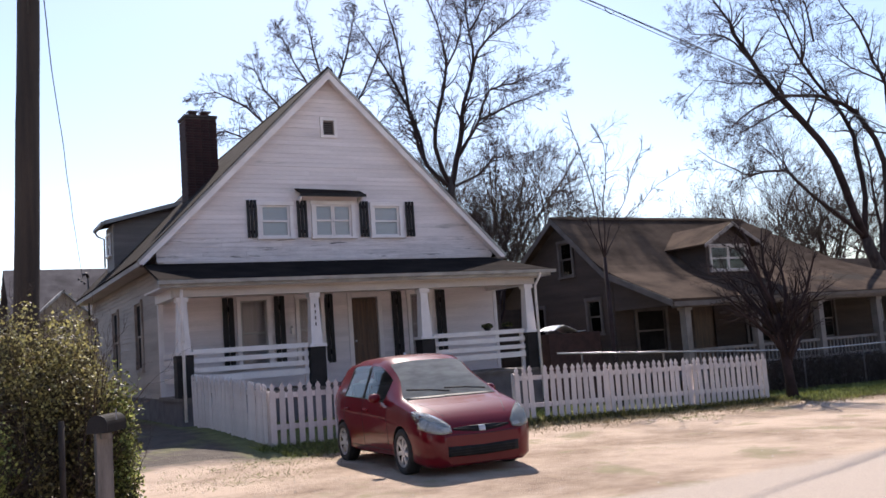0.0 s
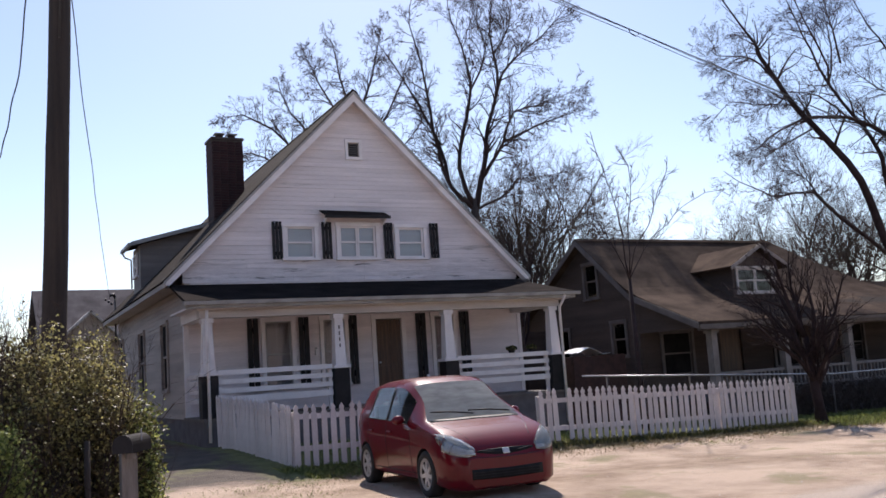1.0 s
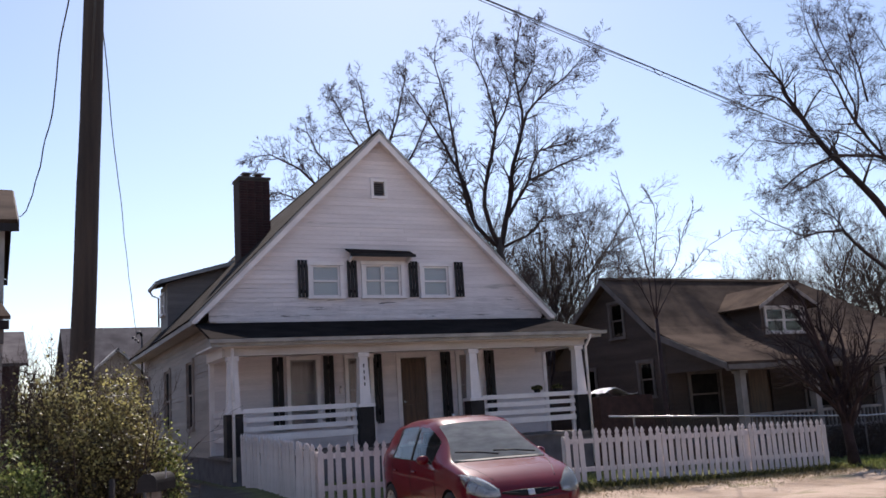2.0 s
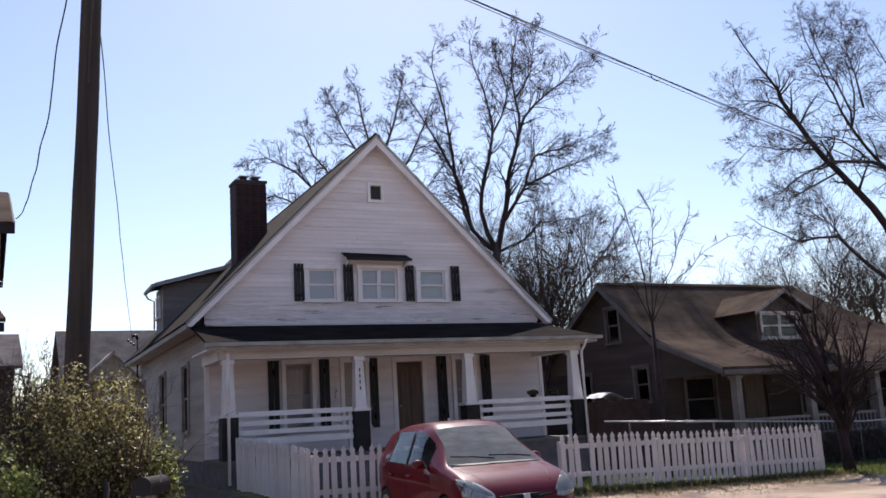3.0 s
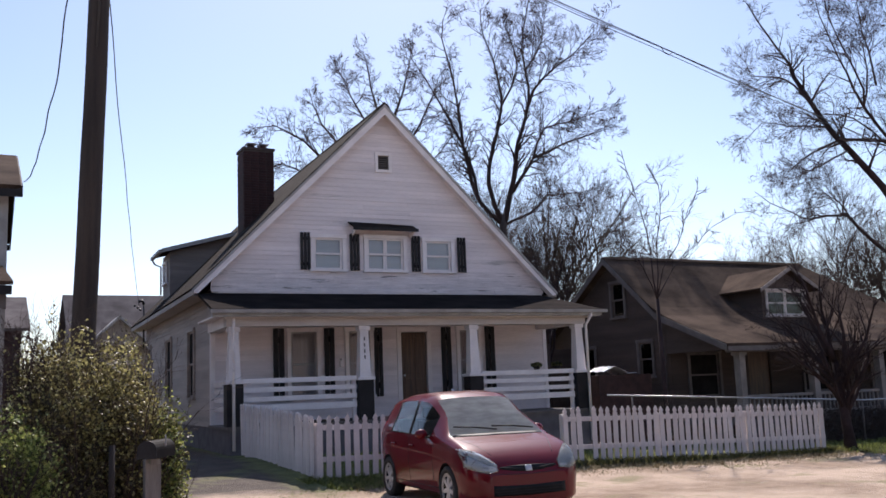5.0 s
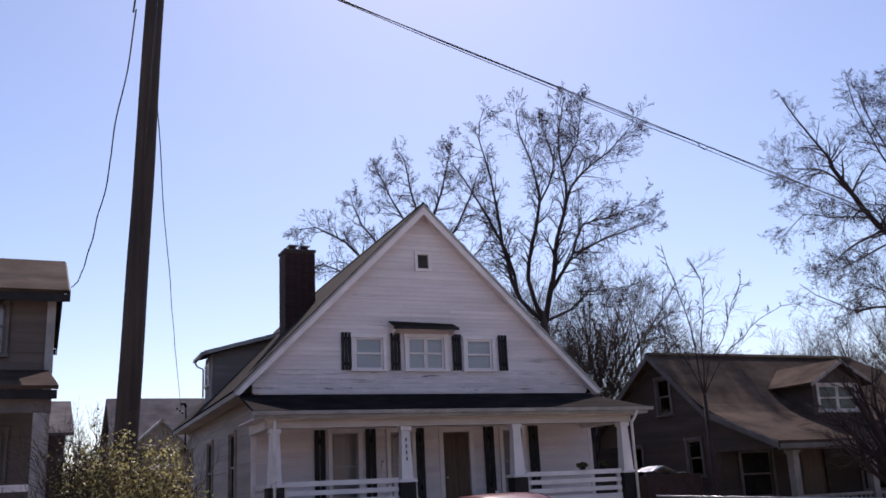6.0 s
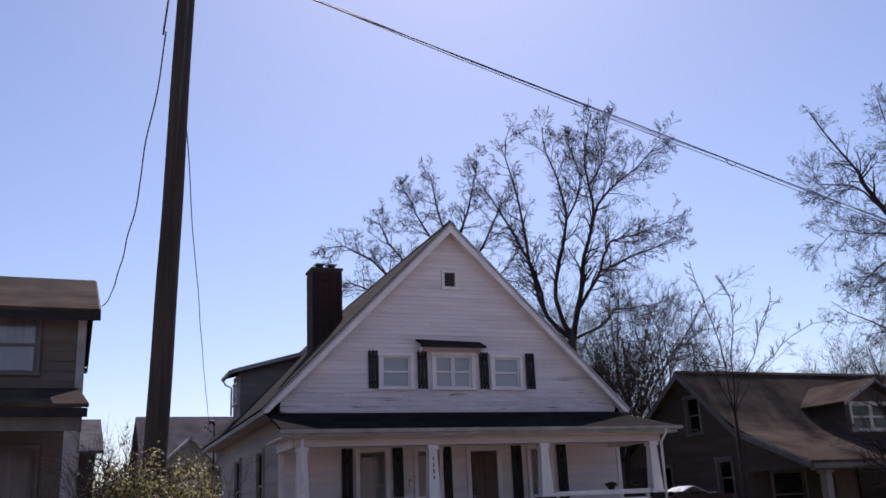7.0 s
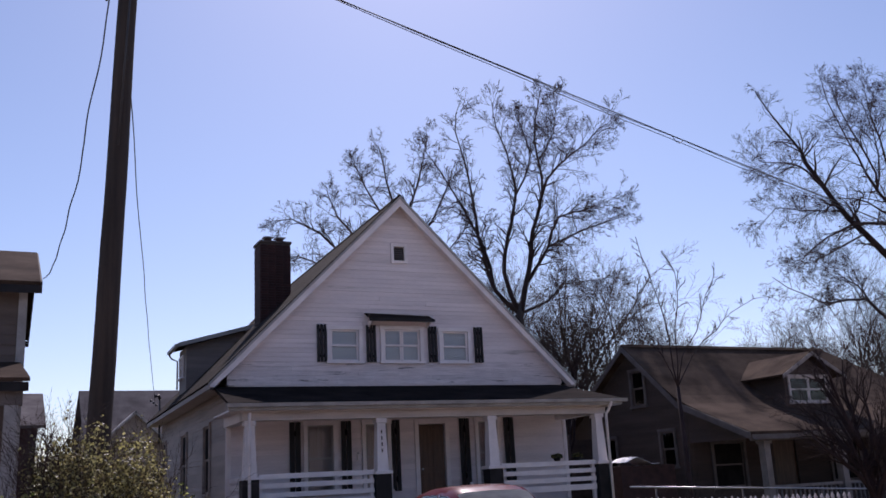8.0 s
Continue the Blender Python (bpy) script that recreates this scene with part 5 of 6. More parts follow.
for i, (x, y, hh) in enumerate(((25.0, 39, 15.0), (27.0, 41, 17.0), (29.4, 40, 17.0), (31.8, 42, 15.0), (23.4, 44, 16.0), (28.6, 45, 17.5), (25.9, 46, 17.5))):
    tree("bare_tree", [(x, y, -0.3), (x + 0.1, y, hh * 0.14), (x, y, hh * 0.26)], 0.2, limb_ring(rt, 8, hh * 0.5, out=(0.25, 0.8), at=(0.3, 1.0)), MID, 30 + i,
         "smaller bare tree in the back yards", (M_BARK, M_TWIG2))
for i, (x, y, hh) in enumerate(((38.2, 39, 9.0), (41.4, 41.5, 11.0), (44.0, 38, 14.0), (46.5, 40, 14.5), (49.5, 38.5, 15.0), (52, 40, 15.0), (55, 37, 15.0), (35.6, 42, 8.5))):
    tree("bare_tree", [(x, y, -0.3), (x + 0.1, y, hh * 0.14), (x, y, hh * 0.26)], 0.2, limb_ring(rt, 8, hh * 0.56, at=(0.3, 1.0)), MID, 40 + i,
         "bare tree behind the brown bungalow", (M_BARK, M_TWIG2))
# saplings by the bungalow
STEMS = dict(FINE, kids=[0, 5, 4], levels=2, angle=(0.3, 0.8), thin=0.0085, lift=0.05)
limbed_tree("sapling", 17.9, [(14.98, -0.2), (14.93, 1.2), (14.9, 3.6)], 0.075,
    [([(14.9, 3.6), (14.8, 4.7), (14.6, 5.7), (14.4, 6.4), (14.1, 7.3)], 0.028),
     ([(14.9, 3.9), (15.0, 5.0), (15.2, 5.8), (15.2, 6.5), (14.9, 6.9)], 0.024),
     ([(15.0, 3.7), (15.5, 4.4), (16.3, 5.0), (16.9, 5.5), (18.5, 6.0)], 0.02),
     ([(15.0, 3.9), (15.7, 5.0), (16.1, 5.9), (16.5, 6.5)], 0.02),
     ([(14.8, 4.2), (14.1, 4.8), (13.7, 5.2)], 0.018),
     ([(14.9, 3.7), (14.5, 4.4), (14.1, 5.0), (14.0, 6.1)], 0.02)],
    STEMS, 0.9, 12, 50, "slender bare sapling with long whippy stems", (M_TWIG, M_TWIG), "saplings", 0.04)
tree("sapling", [(15.75, 24.2, -0.2), (15.7, 24.2, 1.6), (15.8, 24.2, 3.2)], 0.085,
     [(rt.uniform(0.6, 1), (rt.uniform(-0.5, 0.5), rt.uniform(-0.4, 0.4), 1), rt.uniform(2.5, 3.6)) for _ in range(7)], dict(FINE, kids=[6, 5, 3], thin=0.006), 51,
     "slender bare sapling between the houses", (M_BARK, M_TWIG), "saplings")
# ornamental tree at the end of the picket fence
tree("dogwood_tree", [(17.95, 15.2, -0.35), (17.9, 15.2, 0.3), (17.8, 15.2, 1.0), (17.7, 15.2, 1.9)], 0.135,
     [(rt.uniform(0.4, 1), (rt.uniform(-0.75, 0.75), rt.uniform(-0.7, 0.7), 0.9), rt.uniform(1.4, 2.3)) for _ in range(17)], dict(FINE, kids=[7, 6, 5], thin=0.0042), 61,
     "low densely twiggy dark tree beside the picket fence", (M_TWIG, M_TWIG))
# the great tree that leans over the bungalow
LEANING = dict(BIG, kids=[0, 5, 4, 3], angle=(0.45, 1.1), ratio=(0.42, 0.72), wander=0.14, thin=0.0054, lift=0.0)
limbed_tree("leaning_tree", 22, [(32.6, -0.4), (31.9, 1.5), (31.5, 3.3), (30.8, 4.6)], 0.34,
    [([(30.8, 4.6), (29.9, 6.7), (28.9, 8.2), (27.4, 9.4), (26.1, 10.5), (25.0, 11.8), (24.9, 12.2), (24.2, 12.9), (23.1, 14.2)], 0.21),
     ([(30.7, 4.5), (31.1, 6.1), (30.9, 7.8), (30.6, 8.9), (29.8, 9.8), (28.4, 11.1), (27.7, 12.3), (27.1, 13.3), (26.4, 15.3)], 0.15),
     ([(31.5, 3.3), (32.3, 5.5), (32.5, 7.5), (31.6, 9.0), (30.4, 9.7), (29.2, 9.9), (27.6, 9.8), (26.4, 9.5), (24.9, 8.8), (24.1, 8.2)], 0.17),
     ([(30.7, 4.4), (28.2, 6.1), (27.1, 6.9), (26.6, 7.0), (25.1, 6.8), (24.3, 7.0), (22.7, 7.6)], 0.1)] + [
     ([(27.1, 6.9), (26.6, 7.5), (26.0, 7.7), (25.5, 8.2)], 0.05),
     ([(25.9, 10.7), (25.0, 11.5), (24.2, 11.7), (23.0, 11.6), (22.3, 12.0)], 0.06),
     ([(26.2, 10.1), (25.6, 10.1), (24.5, 10.0), (23.3, 10.0), (22.3, 9.2)], 0.05),
     ([(31.9, 2.9), (32.9, 5.0), (33.3, 8.2), (33.2, 10.7), (32.6, 11.5), (32.0, 12.8), (31.1, 13.6), (30.1, 15.0)], 0.15),
     ([(29.2, 10.3), (27.8, 10.6), (26.3, 10.6), (24.5, 10.0)], 0.05),
     ([(33.2, 10.4), (32.0, 11.0), (30.4, 11.5), (29.2, 12.0)], 0.06),
     ([(28.4, 11.1), (28.8, 12.5), (28.7, 13.5), (28.2, 15.0)], 0.05),
     ([(31.7, 3.3), (31.8, 5.0), (31.6, 6.6), (31.4, 7.9), (31.0, 8.6)], 0.1),
     ([(27.5, 9.2), (25.8, 8.7), (25.1, 8.4), (23.8, 7.9)], 0.05),
     ([(28.8, 10.9), (28.1, 12.5), (27.2, 14.0), (26.9, 15.0)], 0.06),
     ([(29.6, 11.4), (29.0, 13.3), (28.7, 14.6), (28.5, 15.6)], 0.06)],
    LEANING, 2.1, 24, 77, "great bare tree leaning over the brown bungalow", (M_BARK, M_TWIG), low=0.3)


def far_woods():
    rnd = random.Random(5)
    v, f = [], []
    cfg = dict(levels=2, kids=[7, 5], angle=(0.35, 0.9), ratio=(0.35, 0.6), wander=0.12, lift=0.06, thin=0.02)
    for i in range(150):
        x, y = -35 + i * 1.15 + rnd.uniform(-1, 1), rnd.uniform(62, 80)
        hgt = rnd.uniform(4.0, 6.5) + (2.0 if x > 45 else 0)
        for _ in range(4):
            grow(v, f, Vector((x, y, -0.3)), Vector((rnd.gauss(0, 0.3), rnd.gauss(0, 0.3), 1)), hgt, 0.09, 0, rnd, cfg)
    tagged(pydata("far_woods", v, f, M_TWIG2), "hazy line of bare woods in the distance", "woods", kind="stuff")


far_woods()


# ---- bush ----
def hedge_bush(at, size, height, leaves, seed, label, mats, bare=0.0, stems=46):
    rnd = random.Random(seed)
    b = thing("privet_bush", at, label, "bush")
    v, f = [], []
    cfg = dict(levels=2, kids=[7, 5], angle=(0.3, 0.9), ratio=(0.3, 0.6), wander=0.16, lift=0.05, thin=0.0025)
    for _ in range(stems):
        a, r = rnd.uniform(0, 6.283), rnd.random() ** 0.5 * 0.55
        base = Vector((at[0] + math.cos(a) * r * size[0], at[1] + math.sin(a) * r * size[1], at[2]))
        grow(v, f, base, Vector((math.cos(a) * 0.5 * r, math.sin(a) * 0.5 * r, 1)), height * rnd.uniform(0.62, 0.92), 0.014, 0, rnd, cfg)
    for _ in range(stems * 40 // 46):
        a, r = rnd.uniform(1.2, 4.6), rnd.uniform(0.3, 0.8)
        base = Vector((at[0] + math.cos(a) * r * size[0], at[1] + math.sin(a) * r * size[1], at[2] + height * 0.55))
        grow(v, f, base, Vector((math.cos(a) * 0.4, math.sin(a) * 0.4, 1)), height * rnd.uniform(0.4, 0.62), 0.007, 0, rnd, cfg)
    pydata("stem_tangle", v, f, M_TWIG2, b)

    def rim(a, e):
        return 1 + 0.20 * noise.noise((math.cos(a) * 1.9 + seed, math.sin(a) * 1.9, e * 2.0)) + 0.10 * noise.noise((math.cos(a) * 5 + seed, math.sin(a) * 5, e * 5))
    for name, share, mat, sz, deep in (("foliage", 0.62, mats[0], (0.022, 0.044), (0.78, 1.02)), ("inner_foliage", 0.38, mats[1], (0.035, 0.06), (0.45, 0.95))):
        v, f = [], []
        n = int(leaves * share / 9)
        for _ in range(n):
            a, e = rnd.uniform(0, 6.283), rnd.uniform(-0.05, 1) ** 1
            el = math.asin(max(-1, min(1, e)))
            if noise.noise((math.cos(a) * 2.6 + seed, math.sin(a) * 2.6, e * 3.4)) < -0.12 and rnd.random() < 0.8 and name == "foliage":
                continue
            # the shaded street side has lost many of its lower leaves
            if bare and math.sin(a) < -0.25 and math.cos(a) < 0.75 and e < 0.62 and rnd.random() < (bare if name == "foliage" else bare * 0.7):
                continue
            k = rim(a, e) * rnd.uniform(*deep)
            c = Vector((at[0] + math.cos(a) * math.cos(el) ** 0.55 * size[0] * k, at[1] + math.sin(a) * math.cos(el) ** 0.55 * size[1] * k, at[2] + 0.05 + max(0, e) * height * k))
            for _ in range(9):
                leaf(v, f, c + Vector((rnd.gauss(0, 0.055), rnd.gauss(0, 0.055), rnd.gauss(0, 0.06))), rnd, rnd.uniform(*sz))
        pydata(name, v, f, mat, b)


def low_hedge():
    """Leafless clipped hedge behind the wire fence."""
    rnd = random.Random(15)
    v, f = [], []
    cfg = dict(levels=2, kids=[6, 5], angle=(0.4, 1.1), ratio=(0.35, 0.6), wander=0.2, lift=0.02, thin=0.004)
    for i in range(420):
        x = 18.6 + 15 * i / 420 + rnd.uniform(-0.1, 0.1)
        y = 17.75 + rnd.gauss(0, 0.16)
        grow(v, f, Vector((x, y, ground_z(x, y) - 0.05)), Vector((rnd.gauss(0, 0.25), rnd.gauss(0, 0.25), 1)), rnd.uniform(0.8, 1.05), 0.014, 0, rnd, cfg)
    h = thing("low_hedge", (26, 17.75, -0.3), "low leafless brown hedge behind the wire fence", "hedge")
    pydata("twig_mass", v, f, M_TWIG2, h)
    v, f = [], []
    for _ in range(9000):
        x, y = rnd.uniform(18.6, 33.6), 17.75 + rnd.gauss(0, 0.2)
        leaf(v, f, Vector((x, y, ground_z(x, y) + rnd.uniform(0.05, 0.85))), rnd, rnd.uniform(0.04, 0.07))
    pydata("dead_leaves", v, f, M_DEADLEAF, h)


low_hedge()
for k_, (x_, y_, s_) in enumerate(((26.9, 17.0, 0.7), (32.2, 18.4, 1.0), (35.0, 19.5, 1.2))):
    rs = random.Random(90 + k_)
    tree("bare_shrub", [(x_, y_, -0.4), (x_, y_, 0.0), (x_ + 0.05, y_, 0.5)], 0.09,
         [(rs.uniform(0.2, 1), (rs.uniform(-0.9, 0.9), rs.uniform(-0.9, 0.9), 0.9), 2.2 * s_ * rs.uniform(0.7, 1.1)) for _ in range(15)], dict(FINE, kids=[8, 6, 5]), 90 + k_,
         "tall leafless brown shrub beside the bungalow", (M_BARK, M_TWIG2), "shrubs")
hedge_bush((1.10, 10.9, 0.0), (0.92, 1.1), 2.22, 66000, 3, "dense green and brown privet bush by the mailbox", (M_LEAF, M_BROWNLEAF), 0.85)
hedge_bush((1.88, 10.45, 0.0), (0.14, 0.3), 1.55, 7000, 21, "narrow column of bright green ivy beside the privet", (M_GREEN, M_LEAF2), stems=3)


# ---- grass, weeds, stones, litter ----
def blades(name, count, place, size, mat, seed, label, category="grass", lean=0.5):
    rnd = random.Random(seed)
    v, f = [], []
    for _ in range(count):
        x, y = place(rnd)
        z = ground_z(x, y) - 0.01
        a, hgt = rnd.uniform(0, 6.283), rnd.uniform(*size)
        w = hgt * 0.06 + 0.003
        tip = Vector((rnd.gauss(0, lean) * hgt, rnd.gauss(0, lean) * hgt, hgt))
        s = Vector((math.cos(a) * w, math.sin(a) * w, 0))
        p = Vector((x, y, z))
        b = len(v)
        v.extend([p - s, p + s, p + tip * 0.55 + s * 0.7 + Vector((0, 0, hgt * 0.08)), p + tip])
        f.extend([(b, b + 1, b + 2), (b, b + 2, b + 3)])
    tagged(pydata(name, v, f, mat), label, category, kind="stuff")


blades("weeds", 5200, lambda r: (r.uniform(9.6, 17.6), 15.22 + r.gauss(0, 0.13)), (0.05, 0.17), M_LEAF2, 1, "dark green weeds along the picket fence", lean=0.6)
blades("weeds", 2600, lambda r: (r.uniform(5.0, 9.6), 15.35 + r.gauss(0, 0.14)), (0.04, 0.13), M_GRASS, 2, "short green weeds along the picket fence", lean=0.6)
blades("verge_grass", 5200, lambda r: (r.uniform(5.2, 9.4), 14.75 + r.gauss(0, 0.22)), (0.03, 0.10), M_GRASS, 9, "short sunlit yellow-green grass beside the drive", lean=0.8)
blades("lawn_grass", 17000, lambda r: (r.uniform(17.4, 30), r.uniform(14.0, 17.4)), (0.05, 0.15), M_GRASS, 3, "bright green lawn beside the brown bungalow")
blades("lawn_grass", 5000, lambda r: (r.uniform(-4.5, 1.3), r.uniform(8.3, 10.2)), (0.06, 0.2), M_GRASS, 4, "bright green grass below the bush")
blades("dry_grass", 13000, lambda r: (lambda x: (x, 14.75 + r.gauss(0, 0.5) - 0.02 * (x - 9)))(r.uniform(5.4, 22)), (0.03, 0.08), M_DRYGRASS, 5, "dry trampled grass at the edge of the drive", lean=1.0)
hedge_bush((0.18, 9.75, 0.0), (0.62, 0.45), 1.5, 17000, 12, "bright green leafy weeds below the bush", (M_GREEN, M_GREEN))
blades("dry_grass", 1700, lambda r: (lambda k: ((4.4, 6.9, 3.9, 13)[k] + r.gauss(0, 0.55), (14.0, 14.6, 12.7, 13.6)[k] + r.gauss(0, 0.35)))(r.randrange(4)), (0.02, 0.05), M_GRASS, 6, "thin green tufts in the gravel", lean=1.0)
blades("yard_grass", 3000, lambda r: (r.uniform(5.6, 14), r.uniform(15.9, 19.2)), (0.06, 0.16), M_GRASS, 7, "grass inside the fenced front yard")


def scatter_stones():
    rnd = random.Random(8)
    v, f = [], []
    for _ in range(7000):
        x, y = rnd.uniform(2.2, 20), rnd.uniform(8.0, 15.0)
        r = rnd.uniform(0.004, 0.012) * (1 if rnd.random() < 0.95 else 2)
        z = ground_z(x, y) + 0.02 * noise.noise((x * 0.9, y * 0.9, 0)) - r * 0.35
        b = len(v)
        k = [rnd.uniform(0.7, 1.3) for _ in range(6)]
        v.extend([(x + r * k[0], y, z), (x, y + r * k[1], z), (x - r * k[2], y, z), (x, y - r * k[3], z), (x + r * 0.2, y, z + r * k[4]), (x, y, z - r)])
        f.extend([(b, b + 1, b + 4), (b + 1, b + 2, b + 4), (b + 2, b + 3, b + 4), (b + 3, b, b + 4)])
    tagged(pydata("gravel_stones", v, f, material("pale_gravel", (0.26, 0.22, 0.18), (0.52, 0.47, 0.41), 0.9, 9, 60, 0.2)), "loose pale gravel on the drive", "gravel", kind="stuff")
    v, f = [], []
    for _ in range(900):
        x, y = rnd.uniform(3, 22), rnd.gauss(13.9, 1.0)
        b, a, r = len(v), rnd.uniform(0, 6.283), rnd.uniform(0.012, 0.03)
        z = ground_z(x, y) + 0.014
        v.extend([(x + r * math.cos(a + k * 1.571) * (1 if k % 2 else 0.5), y + r * math.sin(a + k * 1.571) * (1 if k % 2 else 0.5), z + (0.006 if k % 2 else 0)) for k in range(4)])
        f.append((b, b + 1, b + 2, b + 3))
    tagged(pydata("leaf_litter", v, f, M_LITTER), "dry brown leaves scattered on the drive", "leaf litter", kind="stuff")


scatter_stones()


# ---- the red car ----
M_CAR = material("red_car_paint", (0.110, 0.003, 0.009), (0.135, 0.005, 0.012), 0.38, 3, 60, 0.0, coat=0.65, spec=0.05)
M_CARGLASS = glass_material("car_glass", (0.86, 0.92, 0.93), dust_veil=0.02)
# Thick pale film: some dirt, mostly a painted veil of sky glare.
M_SCREEN = glass_material("dusty_veiled_windscreen_glass", (0.88, 0.95, 0.91), dust_veil=0.42)
M_RUBBER = material("black_tyre_rubber", (0.010, 0.010, 0.011), (0.03, 0.03, 0.03), 0.85, 8, 60, 0.2)
M_PLASTIC = material("black_plastic", (0.010, 0.010, 0.012), (0.022, 0.022, 0.024), 0.5, 8, 60, 0.1, spec=0.15)
M_RIM = material("silver_wheel", (0.50, 0.50, 0.51), (0.66, 0.66, 0.67), 0.35, 6, 60, 0.05, metal=0.35)
M_CHROME = material("chrome", (0.75, 0.75, 0.76), (0.85, 0.85, 0.86), 0.08, 6, 60, 0.0, metal=1.0)
M_SEAT = material("grey_seat_cloth", (0.05, 0.05, 0.055), (0.10, 0.10, 0.105), 0.9, 6, 80, 0.2)
M_LAMP = glass_material("lamp_glass", (0.95, 0.95, 0.95), dust_veil=0.2)
M_REFLECTOR = material("lamp_reflector", (0.55, 0.52, 0.51), (0.9, 0.88, 0.87), 0.3, 14, 60, 0.5, metal=0.15)


def interp(table, x):
    for (a, *p), (b, *q) in zip(table, table[1:]):
        if x <= b:
            t = (x - a) / (b - a)
            t = min(max(t, 0), 1)
            return [u * (1 - t) + w * t for u, w in zip(p, q)]
    return list(table[-1][1:])


# along the car from the tail (-2.0) to the nose (2.0): top line, belt line, half width, floor line
CAR_LINES = [(-2.00, 0.92, 0.89, 0.58, 0.36), (-1.93, 1.08, 0.97, 0.67, 0.27), (-1.78, 1.30, 1.02, 0.75, 0.23), (-1.45, 1.455, 1.02, 0.83, 0.20), (-0.9, 1.53, 0.985, 0.84, 0.19),
             (-0.3, 1.55, 0.965, 0.84, 0.19), (0.1, 1.52, 0.95, 0.84, 0.19), (0.28, 1.46, 0.94, 0.84, 0.19), (0.7, 1.21, 0.915, 0.84, 0.19), (1.06, 0.965, 0.88, 0.835, 0.18),
             (1.2, 0.935, 0.855, 0.83, 0.17), (1.5, 0.865, 0.80, 0.83, 0.14), (1.72, 0.785, 0.725, 0.81, 0.125), (1.86, 0.70, 0.65, 0.75, 0.12), (1.95, 0.605, 0.57, 0.66, 0.12), (2.0, 0.50, 0.48, 0.54, 0.15)]


def car_section(s):
    top, belt, half, low = interp(CAR_LINES, s)
    cabin = smooth(0.02, 0.4, top - belt)
    roof = half * (0.90 * (1 - cabin) + 0.70 * cabin)
    span = top - belt
    return [(0.0, low), (half * 0.86, low), (half * 0.965, low + 0.06), (half * 0.985, low + (belt - low) * 0.45), (half, low + (belt - low) * 0.66), (half * 0.985, low + (belt - low) * 0.86),
            (half * 0.955, belt), (roof + (half * 0.955 - roof) * 0.16, belt + span * 0.80), (roof * 0.93, belt + span * 0.93), (roof * 0.72, belt + span * 0.985), (roof * 0.36, top), (0.0, top + 0.004 * cabin)]


CAR_STATIONS = sorted({-2.0, -1.97, -1.93, -1.86, -1.78, -1.68, -1.55, -1.45, -1.3, -1.15, -1.08, -0.98, -0.9, -0.75, -0.6, -0.45, -0.30, -0.22, -0.1, 0.1, 0.2, 0.28, 0.42, 0.56, 0.7, 0.82, 0.94,
                       1.06, 1.13, 1.2, 1.3, 1.4, 1.5, 1.6, 1.72, 1.8, 1.86, 1.91, 1.95, 1.98, 2.0})


def car_material_of(i, j):
    """Which sheet a patch of the shell is: 0 paint, 1 side glass, 2 windscreen, 3 rear glass."""
    mid = (CAR_STATIONS[i] + CAR_STATIONS[i + 1]) / 2
    if j == 6 and (-1.08 < mid < -0.30 or -0.22 < mid < 0.56):
        return 1
    if j >= 8 and 0.28 < mid < 1.06:
        return 2
    if j == 7 and 0.28 < mid < 1.06:
        return 2 if mid < 0.99 and j >= 8 else 0
    if j >= 8 and -1.93 < mid < -1.5:
        return 3
    return 0


